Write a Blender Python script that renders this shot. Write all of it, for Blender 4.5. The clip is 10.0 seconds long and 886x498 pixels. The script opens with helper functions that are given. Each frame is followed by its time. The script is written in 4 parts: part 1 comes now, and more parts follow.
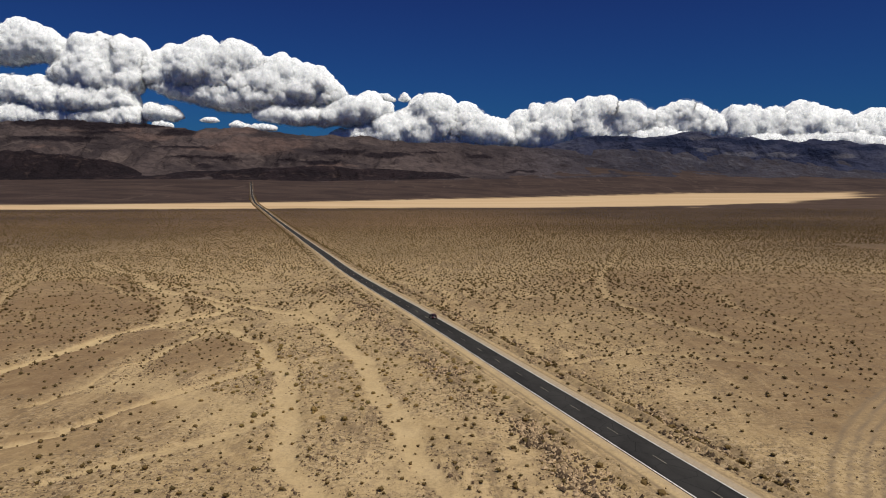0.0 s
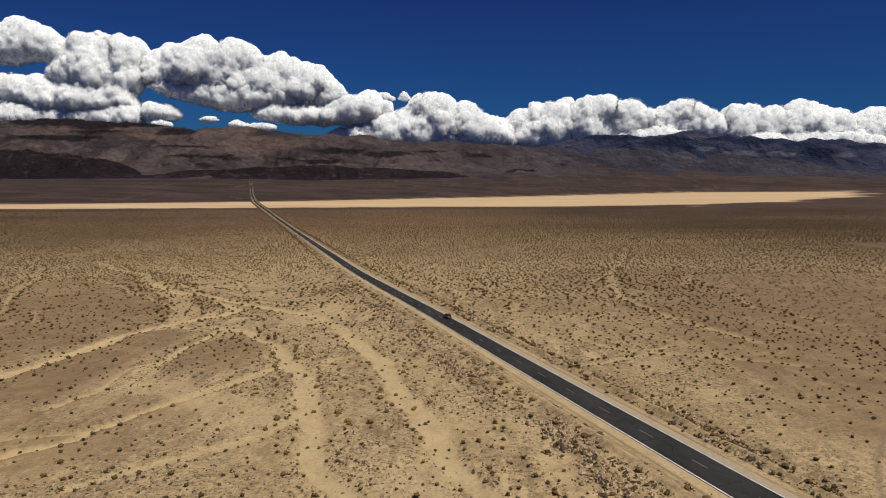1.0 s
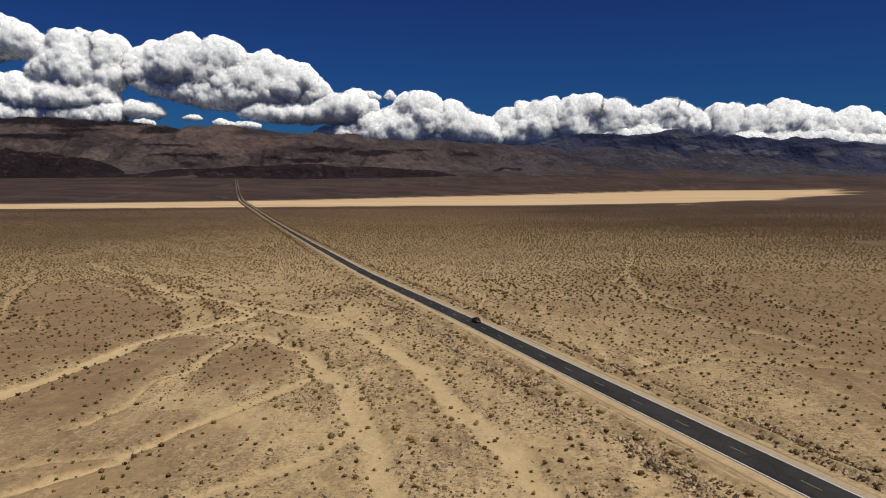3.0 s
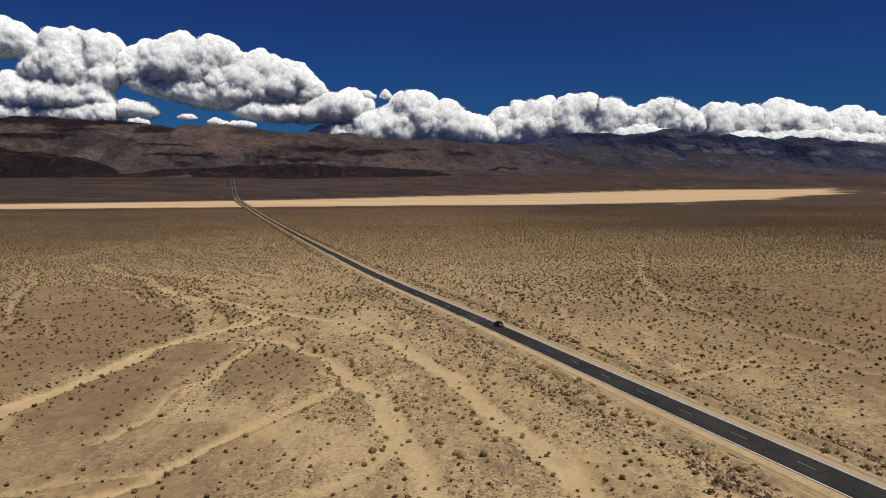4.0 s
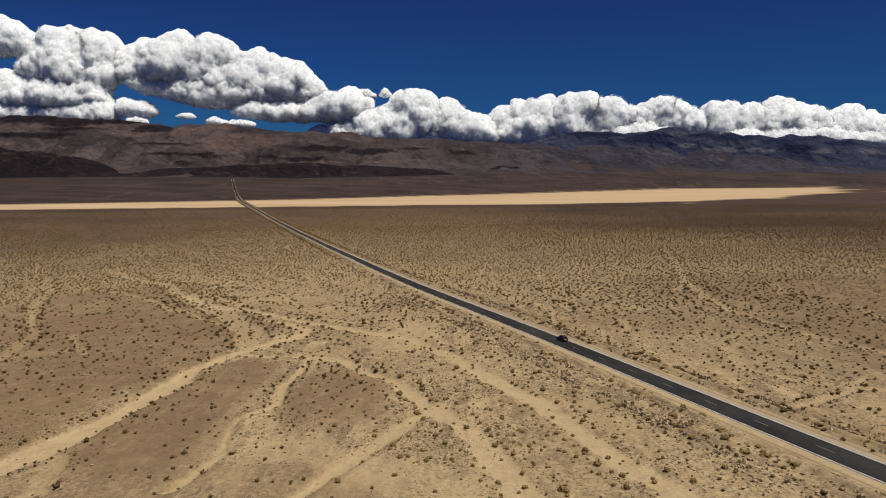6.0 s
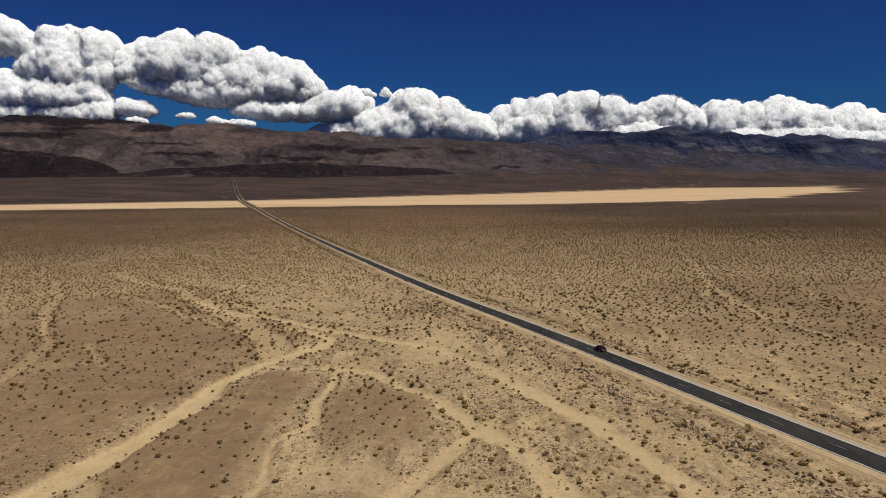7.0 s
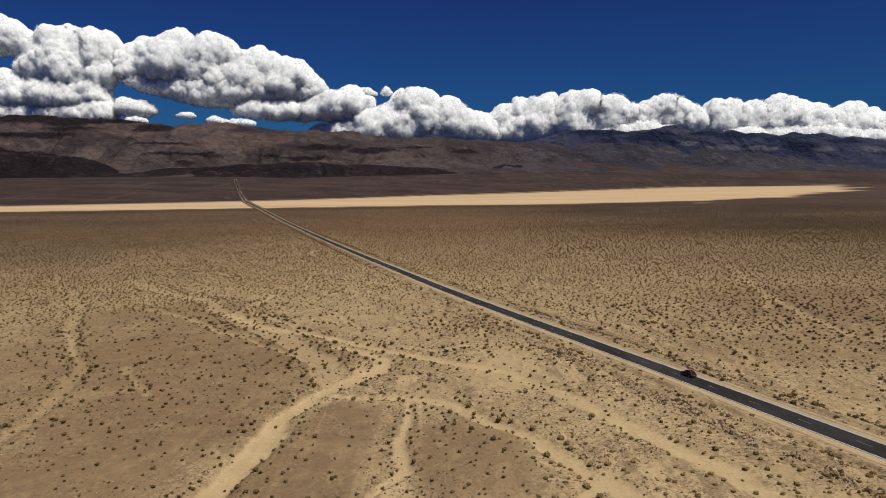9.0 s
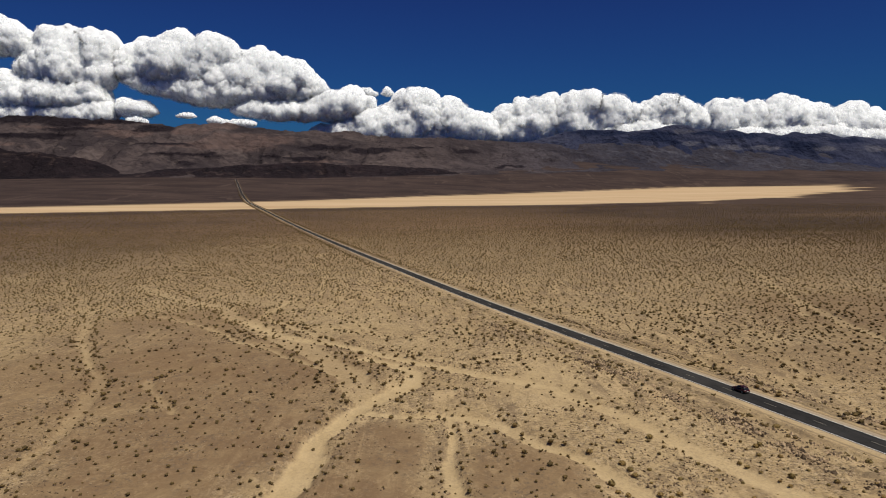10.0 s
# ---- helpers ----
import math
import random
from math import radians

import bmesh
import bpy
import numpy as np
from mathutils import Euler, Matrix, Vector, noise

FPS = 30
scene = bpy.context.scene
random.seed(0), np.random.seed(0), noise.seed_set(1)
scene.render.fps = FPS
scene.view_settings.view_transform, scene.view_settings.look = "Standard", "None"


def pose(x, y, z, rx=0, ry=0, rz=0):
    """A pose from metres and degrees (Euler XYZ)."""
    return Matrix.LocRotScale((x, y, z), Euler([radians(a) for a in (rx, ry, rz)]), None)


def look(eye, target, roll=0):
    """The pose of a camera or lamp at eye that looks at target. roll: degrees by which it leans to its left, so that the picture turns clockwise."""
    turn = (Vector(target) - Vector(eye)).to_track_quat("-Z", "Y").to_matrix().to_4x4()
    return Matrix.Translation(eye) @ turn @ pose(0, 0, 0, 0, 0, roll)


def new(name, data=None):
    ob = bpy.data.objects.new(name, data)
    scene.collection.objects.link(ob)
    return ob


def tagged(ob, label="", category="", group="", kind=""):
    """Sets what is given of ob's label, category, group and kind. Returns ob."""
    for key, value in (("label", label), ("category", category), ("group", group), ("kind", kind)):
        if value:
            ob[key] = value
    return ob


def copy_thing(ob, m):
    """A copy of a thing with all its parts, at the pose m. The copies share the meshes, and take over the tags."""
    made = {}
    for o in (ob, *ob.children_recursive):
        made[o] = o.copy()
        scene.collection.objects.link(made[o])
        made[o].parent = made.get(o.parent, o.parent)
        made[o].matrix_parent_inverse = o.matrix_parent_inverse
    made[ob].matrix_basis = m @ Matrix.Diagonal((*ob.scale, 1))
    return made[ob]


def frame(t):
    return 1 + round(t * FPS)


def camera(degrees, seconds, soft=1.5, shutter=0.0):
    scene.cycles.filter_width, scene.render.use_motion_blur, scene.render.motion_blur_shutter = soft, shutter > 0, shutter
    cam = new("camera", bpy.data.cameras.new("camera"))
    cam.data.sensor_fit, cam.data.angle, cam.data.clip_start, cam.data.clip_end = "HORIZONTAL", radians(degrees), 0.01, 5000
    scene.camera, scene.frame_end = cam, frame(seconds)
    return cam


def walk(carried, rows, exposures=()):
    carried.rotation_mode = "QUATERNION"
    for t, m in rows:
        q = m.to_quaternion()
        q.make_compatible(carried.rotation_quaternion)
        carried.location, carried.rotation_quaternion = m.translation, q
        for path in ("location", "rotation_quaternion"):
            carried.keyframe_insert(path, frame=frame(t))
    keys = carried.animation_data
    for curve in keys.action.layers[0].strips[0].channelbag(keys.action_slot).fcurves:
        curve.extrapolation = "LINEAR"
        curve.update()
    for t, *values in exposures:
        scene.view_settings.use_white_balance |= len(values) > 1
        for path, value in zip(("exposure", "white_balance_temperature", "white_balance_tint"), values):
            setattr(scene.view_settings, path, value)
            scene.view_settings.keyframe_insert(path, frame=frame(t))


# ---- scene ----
cam = camera(68.9, 10.0, soft=1.0)
PATH = [
    (0, (0.24, 0.28, 45.37), (-0.26, 99.72, 34.78), 0.50),
    (0.5, (-2.24, 1.40, 45.18), (-2.65, 100.83, 34.52), 0.49),
    (1, (-5.09, 2.93, 45.03), (-5.42, 102.36, 34.31), 0.47),
    (1.5, (-8.29, 4.78, 44.90), (-8.54, 104.20, 34.14), 0.45),
    (2, (-11.80, 6.90, 44.79), (-11.40, 106.31, 33.99), 0.44),
    (2.5, (-15.59, 9.27, 44.72), (-14.29, 108.67, 33.88), 0.42),
    (4, (-28.19, 17.85, 44.88), (-25.32, 117.21, 33.92), 0.36),
    (4.5, (-32.69, 21.20, 45.12), (-29.71, 120.55, 34.11), 0.34),
    (5, (-37.27, 24.77, 45.45), (-34.21, 124.11, 34.41), 0.31),
    (5.5, (-41.94, 28.55, 45.89), (-38.78, 127.88, 34.80), 0.29),
    (7, (-56.24, 40.70, 47.71), (-52.87, 140.01, 36.46), 0.22),
    (7.5, (-61.10, 44.90, 48.41), (-57.66, 144.20, 37.11), 0.19),
    (8, (-65.98, 49.13, 49.12), (-62.50, 148.42, 37.78), 0.16),
    (8.5, (-70.90, 53.38, 49.82), (-67.36, 152.66, 38.44), 0.14),
    (9, (-75.82, 57.68, 50.50), (-72.24, 156.96, 39.09), 0.11),
    (9.5, (-80.72, 62.13, 51.15), (-77.12, 161.41, 39.74), 0.08),
    (10, (-85.57, 66.88, 51.80), (-81.94, 166.16, 40.40), 0.05),
]
walk(cam, [(t, look(eye, target, roll)) for t, eye, target, roll in PATH])

# ---- world, sun, exposure ----
SUN_UP, SUN_SIDE = 66.0, 126.0          # elevation; bearing from +y towards +x
sun_way = Vector((math.sin(radians(SUN_SIDE)) * math.cos(radians(SUN_UP)), math.cos(radians(SUN_SIDE)) * math.cos(radians(SUN_UP)), math.sin(radians(SUN_UP))))
world = bpy.data.worlds.new("desert_sky")
scene.world = world
world.use_nodes = True
wt = world.node_tree
wt.nodes.clear()
w_out = wt.nodes.new("ShaderNodeOutputWorld")
w_bg = wt.nodes.new("ShaderNodeBackground")
w_sky = wt.nodes.new("ShaderNodeTexSky")
w_sky.sky_type = "NISHITA"
w_sky.sun_disc = False
w_sky.sun_elevation = radians(SUN_UP)
w_sky.sun_rotation = radians(SUN_SIDE)
w_sky.altitude, w_sky.air_density, w_sky.dust_density, w_sky.ozone_density = 200, 1.2, 0.35, 5.0
w_tint = wt.nodes.new("ShaderNodeMix")
w_tint.data_type, w_tint.blend_type = "RGBA", "MULTIPLY"
w_tint.inputs["Factor"].default_value = 1.0
w_bg.inputs["Strength"].default_value = 0.075
w_way = wt.nodes.new("ShaderNodeTexCoord")
w_apart = wt.nodes.new("ShaderNodeSeparateXYZ")
w_rise = wt.nodes.new("ShaderNodeMapRange")
for key, v in zip(("From Min", "From Max"), (0.08, 0.3)):
    w_rise.inputs[key].default_value = v
w_air = wt.nodes.new("ShaderNodeMix")
w_air.data_type = "RGBA"
w_air.inputs[6].default_value, w_air.inputs[7].default_value = (0.055, 0.205, 0.49, 1), (0.08, 0.13, 0.385, 1)
wt.links.new(w_way.outputs["Generated"], w_apart.inputs[0])
wt.links.new(w_apart.outputs["Z"], w_rise.inputs["Value"])
wt.links.new(w_rise.outputs[0], w_air.inputs["Factor"])
w_turn = wt.nodes.new("ShaderNodeMapRange")
for key, v in zip(("From Min", "From Max", "To Min", "To Max"), (-0.1, 0.6, 1.0, 0.94)):
    w_turn.inputs[key].default_value = v
w_deep = wt.nodes.new("ShaderNodeVectorMath")
w_deep.operation = "SCALE"
wt.links.new(w_apart.outputs["X"], w_turn.inputs["Value"])
wt.links.new(w_air.outputs[2], w_deep.inputs[0])
wt.links.new(w_turn.outputs[0], w_deep.inputs["Scale"])
wt.links.new(w_deep.outputs[0], w_tint.inputs[7])
wt.links.new(w_sky.outputs[0], w_tint.inputs[6])
wt.links.new(w_tint.outputs[2], w_bg.inputs["Color"])
wt.links.new(w_bg.outputs[0], w_out.inputs["Surface"])
sun_lamp = new("sun", bpy.data.lights.new("sun", "SUN"))
sun_lamp.data.energy, sun_lamp.data.angle, sun_lamp.data.color = 3.8, radians(0.53), (1.0, 0.95, 0.86)
sun_lamp.matrix_world = look(sun_way * 900, (0, 0, 0))
scene.view_settings.exposure = 0.0


# ---- noise ----
def lattice(ix, iy, seed):
    h = (ix * 374761393 + iy * 668265263 + seed * 982451653) & 0xFFFFFFFF
    h = ((h ^ (h >> 13)) * 1274126177) & 0xFFFFFFFF
    return ((h ^ (h >> 16)) & 0xFFFF) / 65535.0


def vnoise(x, y, seed=0):
    x, y = np.asarray(x, float), np.asarray(y, float)
    ix, iy = np.floor(x).astype(np.int64), np.floor(y).astype(np.int64)
    u, v = x - ix, y - iy
    u, v = u * u * u * (u * (6 * u - 15) + 10), v * v * v * (v * (6 * v - 15) + 10)
    a, b = lattice(ix, iy, seed), lattice(ix + 1, iy, seed)
    c, d = lattice(ix, iy + 1, seed), lattice(ix + 1, iy + 1, seed)
    return (a * (1 - u) + b * u) * (1 - v) + (c * (1 - u) + d * u) * v


def fbm(x, y, seed=0, octaves=4):
    total, amp, norm = 0.0, 1.0, 0.0
    for o in range(octaves):
        total = total + amp * vnoise(x * 2.03 ** o + 17.3 * o, y * 2.03 ** o - 9.1 * o, seed + o)
        norm += amp
        amp *= 0.5
    return total / norm


def ridged(x, y, seed=0, octaves=4):
    total, amp, norm = 0.0, 1.0, 0.0
    for o in range(octaves):
        total = total + amp * (1 - np.abs(2 * vnoise(x * 2.1 ** o + 5.7 * o, y * 2.1 ** o + 3.3 * o, seed + o) - 1)) ** 1.6
        norm += amp
        amp *= 0.5
    return total / norm


def smooth(a, b, v):
    t = np.clip((v - a) / (b - a), 0, 1)
    return t * t * (3 - 2 * t)


# ---- plan of the land ----
ROAD = [(115, -170), (62, 5), (37.3, 85), (18.3, 145.6), (-7.4, 228), (-50.3, 359), (-103, 535), (-172, 758), (-250, 998), (-332, 1237), (-461, 1607), (-569, 1921), (-660, 2195), (-760, 2520), (-864, 2860)]
LAKE_NEAR = [(-3500, 1000), (-942, 1434), (-381, 1615), (-36, 1709), (338, 1731), (667, 1795), (1006, 1985), (1194, 2160), (1450, 2360), (1700, 2750), (2050, 3235), (3500, 3600)]
LAKE_FAR = [(-3500, 1150), (-1078, 1648), (-863, 1773), (-470, 2028), (-36, 2429), (571, 2790), (1232, 3222), (1810, 3230), (3500, 3400)]
SALT = [[(626, 1701), (706, 1714)], [(1400, 2436), (1527, 2498), (1644, 2506), (1900, 2570)], [(929, 1952), (1079, 1973)]]
TOE = [(-3500, 2750), (-2000, 2900), (-1000, 3000), (0, 3350), (1000, 3800), (2000, 4050), (3500, 4150)]
TOE_UP = [(-3500, 30), (-2000, 33), (-1200, 43), (-600, 38), (150, 57), (1150, 90), (3500, 80)]


def table(x, rows):
    return np.interp(x, [r[0] for r in rows], [r[1] for r in rows])


def road_x(y):
    """The road's middle, a smooth curve through its control points."""
    ys, xs = np.array([r[1] for r in ROAD], float), np.array([r[0] for r in ROAD], float)
    m = np.gradient(xs, ys)
    i = np.clip(np.searchsorted(ys, y) - 1, 0, len(ys) - 2)
    h = ys[i + 1] - ys[i]
    t = (y - ys[i]) / h
    return ((2 * t**3 - 3 * t**2 + 1) * xs[i] + (t**3 - 2 * t**2 + t) * h * m[i] + (-2 * t**3 + 3 * t**2) * xs[i + 1] + (t**3 - t**2) * h * m[i + 1])


def road_side(x, y):
    """Metres to the right of the road's middle."""
    slope = (road_x(y + 2.0) - road_x(y - 2.0)) / 4.0
    return (x - road_x(y)) / np.sqrt(1 + slope * slope)


def lake_level(x):
    return -28 + 0.014 * 150 * np.log1p(np.exp(np.clip(x / 150.0, -30, 30)))


def land(x, y):
    """The broad shape of the ground: a fan that falls to a dry lake, and a fan that climbs to the mountains."""
    x, y = np.asarray(x, float), np.asarray(y, float)
    s = np.clip(y - 400, 0, 1200)
    z = 4.67 - 0.0336 * np.minimum(y, 400) - (0.0336 * s - 0.0306 * s * s / 2400)
    z = z + 8.34 * np.tanh(x / 280) * (1 - smooth(500, 1600, y))
    near, far, toe = table(x, LAKE_NEAR), table(x, LAKE_FAR), table(x, TOE)
    w = smooth(0, 1, (y - 900) / (near - 900))
    flat = lake_level(x)
    z = z * (1 - w) + flat * w
    t = np.clip((y - far) / (toe - far), 0, 1.6)
    return np.where(y > far, flat + (table(x, TOE_UP) - flat) * t ** 1.15, z)


# dry washes: half width, depth, share of clean sand, course
WASHES = [
    (3.0, 0.9, 1, [(-122, 128), (-117.5, 142), (-114, 154), (-112, 163), (-110.5, 173), (-109, 187), (-107, 203), (-103, 216), (-99, 225), (-93.5, 233), (-88.5, 243), (-88.5, 255), (-94, 264), (-102, 272)]),
    (4.4, 0.4, 0.55, [(-98, 226), (-106, 250), (-116, 272), (-128, 292), (-144, 317), (-166, 349), (-182, 381), (-212, 412), (-260, 470)]),
    (2.4, 0.6, 0.95, [(-100, 219), (-91, 216), (-79, 213.5), (-68.5, 209), (-60, 194), (-53, 183), (-44.6, 164), (-38, 153), (-35, 138), (-32, 126), (-24, 97), (-17, 86), (-9, 68)]),
    (1.2, 0.5, 0.9, [(-79, 212), (-79, 196), (-80.4, 186), (-79, 171), (-84, 160), (-82, 142), (-86, 128)]),
    (1.5, 0.5, 0.85, [(-41, 166), (-48, 157), (-54, 146.5), (-60, 135.5), (-66, 123.5), (-70, 113), (-78, 104), (-92, 92)]),
    (2.3, 0.5, 0.95, [(-160, 340), (-138, 311), (-105, 284), (-84, 262), (-63.7, 244), (-48.5, 230.5), (-37, 208), (-31, 190), (-20, 163), (-14.5, 138), (-9.4, 121), (-4, 100), (4, 78)]),
    (1.9, 0.5, 0.3, [(-166, 190), (-167, 210), (-172, 231), (-175, 247), (-196, 279), (-220, 326), (-238, 365), (-270, 419), (-328, 494)]),
    (1.4, 0.4, 0.35, [(-164, 250), (-152, 231), (-145, 221)]),
    (1.7, 0.3, 0.75, [(-42, 165), (-37, 140), (-33, 127), (-38.5, 110), (-46, 103), (-60, 92)]),
    (2.6, 0.4, 0.6, [(140, 520), (129, 478), (100, 395), (85.5, 350), (72, 296), (67, 262), (68, 239), (72.5, 210), (80, 176)]),
    (1.2, 0.3, 0.6, [(26, 157), (36, 161), (48, 166.5), (58, 176)]),
    (0.9, 0.25, 0.6, [(-9.4, 122), (1.5, 112), (10.8, 103.4), (18.5, 94), (26, 80)]),
    (1.6, 0.3, 0.5, [(-118, 148), (-109, 140), (-106, 128), (-112, 116)]),
    (1.8, 0.3, 0.45, [(-150, 300), (-118, 281), (-94, 276), (-70, 262), (-58, 268)]),
    (1.5, 0.3, 0.45, [(-120, 320), (-96, 305), (-74, 300), (-50, 290)]),
    (1.6, 0.3, 0.45, [(40, 210), (34, 186), (44, 172), (62, 160), (78, 150)]),
    (1.8, 0.3, 0.4, [(120, 330), (104, 292), (112, 262), (106, 230), (116, 196)]),
    (1.8, 0.3, 0.45, [(10, 330), (18, 300), (14, 276), (24, 250), (20, 236)]),
    (1.6, 0.3, 0.4, [(-36, 412), (-20, 380), (-28, 356), (-12, 330)]),
    (2.2, 0.3, 0.4, [(-280, 560), (-230, 520), (-190, 470), (-176, 430), (-150, 404), (-128, 400)]),
    (4.2, 0.1, 0.12, [(-34, 205), (-20, 172), (-9, 148), (1, 124), (10, 102), (18, 84)]),
    (3.6, 0.1, 0.1, [(-46, 168), (-38, 147), (-32, 125), (-25, 104), (-18, 86)]),
    (4.5, 0.1, 0.1, [(-70, 205), (-58, 186), (-47, 166)]),
    (1.3, 0.3, 0.6, [(-101, 238), (-119, 264), (-141, 290), (-166, 320), (-196, 352), (-230, 372)]),
    (1.2, 0.3, 0.55, [(-93, 262), (-110, 286), (-127, 312), (-150, 342), (-158, 372)]),
    (1.2, 0.3, 0.5, [(-97, 300), (-110, 330), (-130, 358), (-124, 396), (-140, 440)]),
    (1.1, 0.3, 0.5, [(-60, 268), (-40, 262), (-28, 248), (-16, 246)]),
    (1.2, 0.3, 0.5, [(-120, 96), (-100, 104), (-84, 112), (-68, 116)]),
    (1.6, 0.3, 0.6, [(-150.8, 516.6), (-139.8, 418.9), (-152.3, 390.4), (-153.9, 353.7), (-157.5, 333.3)]),
    (2.4, 0.3, 0.7, [(300.5, 696.7), (357.4, 766.4), (441.3, 886.0)]),
    (2.0, 0.3, 0.7, [(323.6, 710.7), (300.6, 654.8), (269.7, 597.5)]),
    (1.0, 0.3, 0.6, [(2.4, 278.6), (1.6, 267.9), (-1.0, 248.6), (-0.7, 238.3)]),
    (1.0, 0.3, 0.6, [(2.7, 276.7), (11.2, 293.5), (18.4, 304.7)]),
    (1.5, 0.3, 0.6, [(-372.5, 549.7), (-335.0, 521.8), (-279.5, 425.0), (-250.6, 392.0), (-227.0, 342.5), (-215.5, 313.6), (-198.3, 282.9), (-189.3, 269.8)]),
    (2.0, 0.3, 0.6, [(126.2, 466.0), (91.4, 364.5), (66.7, 312.0)]),
    (1.4, 0.3, 0.5, [(70.7, 300.8), (65.9, 250.7), (67.7, 228.6), (72.4, 213.8)]),
]
TRACK = [(100, 133), (83, 118), (70.5, 104.2), (62.5, 94), (55.6, 82.8), (50, 66), (46, 40)]
MOUNDS = [(-148, 262, 52, 62, 1.0), (-138, 206, 34, 36, 1.0), (-66, 176, 16, 27, 0.9), (-97, 160, 19, 38, 1.0), (-93, 192, 11, 22, 0.9), (-82, 118, 40, 26, 0.6), (130, 215, 80, 110, 0.95), (94, 128, 46, 46, 0.95), (130, 310, 95, 65, 0.8), (-185, 330, 50, 60, 0.8), (-140, 165, 26, 50, 0.95), (-175, 215, 26, 44, 0.7), (-205, 245, 26, 60, 0.8), (60, 250, 60, 26, 0.45), (90, 190, 30, 24, 0.5)]


def way_distance(x, y, course):
    best = np.full(x.shape, 1e9)
    for (ax, ay), (bx, by) in zip(course, course[1:]):
        dx, dy = bx - ax, by - ay
        t = np.clip(((x - ax) * dx + (y - ay) * dy) / (dx * dx + dy * dy), 0, 1)
        best = np.minimum(best, (x - ax - t * dx) ** 2 + (y - ay - t * dy) ** 2)
    return np.sqrt(best)


def wash_fields(x, y):
    """Sand share, depth of the carved bed and nearness to a wash's bank."""
    sand, cut, bank = np.zeros(x.shape), np.zeros(x.shape), np.zeros(x.shape)
    wx = x + 3.6 * (fbm(x / 17, y / 17, 3, 3) - 0.5)
    wy = y + 3.6 * (fbm(x / 17, y / 17, 8, 3) - 0.5)
    for half, deep, clean, course in WASHES:
        xs, ys = [c[0] for c in course], [c[1] for c in course]
        m = (x > min(xs) - 25) & (x < max(xs) + 25) & (y > min(ys) - 25) & (y < max(ys) + 25)
        if not m.any():
            continue
        d = way_distance(wx[m], wy[m], course)
        h = half * (0.75 + 0.5 * vnoise(x[m] / 30, y[m] / 30, 21))
        d = d + 1.6 * (fbm(x[m] / 3.2, y[m] / 3.2, 27, 3) - 0.5)
        inside = clean * (1 - smooth(h * 0.82, h * 1.06, d))
        sand[m] = np.maximum(sand[m], inside)
        cut[m] = np.maximum(cut[m], deep * (1 - smooth(h * 0.5, h * 1.8, d)))
        bank[m] = np.maximum(bank[m], np.exp(-((d - h * 1.5) / (0.6 * h + 0.7)) ** 2))
    braid = smooth(0.7, 0.86, ridged(wx / 46 + 0.25 * wy / 46, wy / 90, 23, 2)) * smooth(0.34, 0.5, fbm(x / 120, y / 160, 24, 2))
    braid = braid * (1 - smooth(10, 60, x - road_x(np.clip(y, -160, 2800))))
    braid = braid * np.where(y < 340, smooth(-190, -130, x), 1.0)
    sand = np.maximum(sand, 0.6 * braid * (1 - smooth(650, 1000, y)))
    bank = np.maximum(bank, 0.6 * braid * (1 - braid) * 4)
    return sand, cut, bank


def pavement_field(x, y):
    """Dark, stone-paved low mounds between the washes."""
    p = np.zeros(x.shape)
    for cx, cy, rx, ry, share in MOUNDS:
        r = np.sqrt(((x - cx) / rx) ** 2 + ((y - cy) / ry) ** 2) + 0.5 * (fbm(x / 22, y / 22, 40, 3) - 0.5)
        p = np.maximum(p, share * (1 - smooth(0.6, 1.15, r)))
    return p


def ground_height(x, y):
    x, y = np.asarray(x, float), np.asarray(y, float)
    sand, cut, bank = wash_fields(x, y)
    near = 1 - smooth(500, 1100, y)
    z = land(x, y) + near * (1.4 * (fbm(x / 60, y / 60, 11, 3) - 0.5) + 0.35 * (fbm(x / 7, y / 7, 12, 3) - 0.5))
    z = z + 0.8 * pavement_field(x, y) * (1 - sand) - cut + 0.15 * bank
    side = np.abs(road_side(x, y))
    corridor = 1 - smooth(9.5, 16, side)
    return z * (1 - corridor) + (land(x, y) - 0.55) * corridor


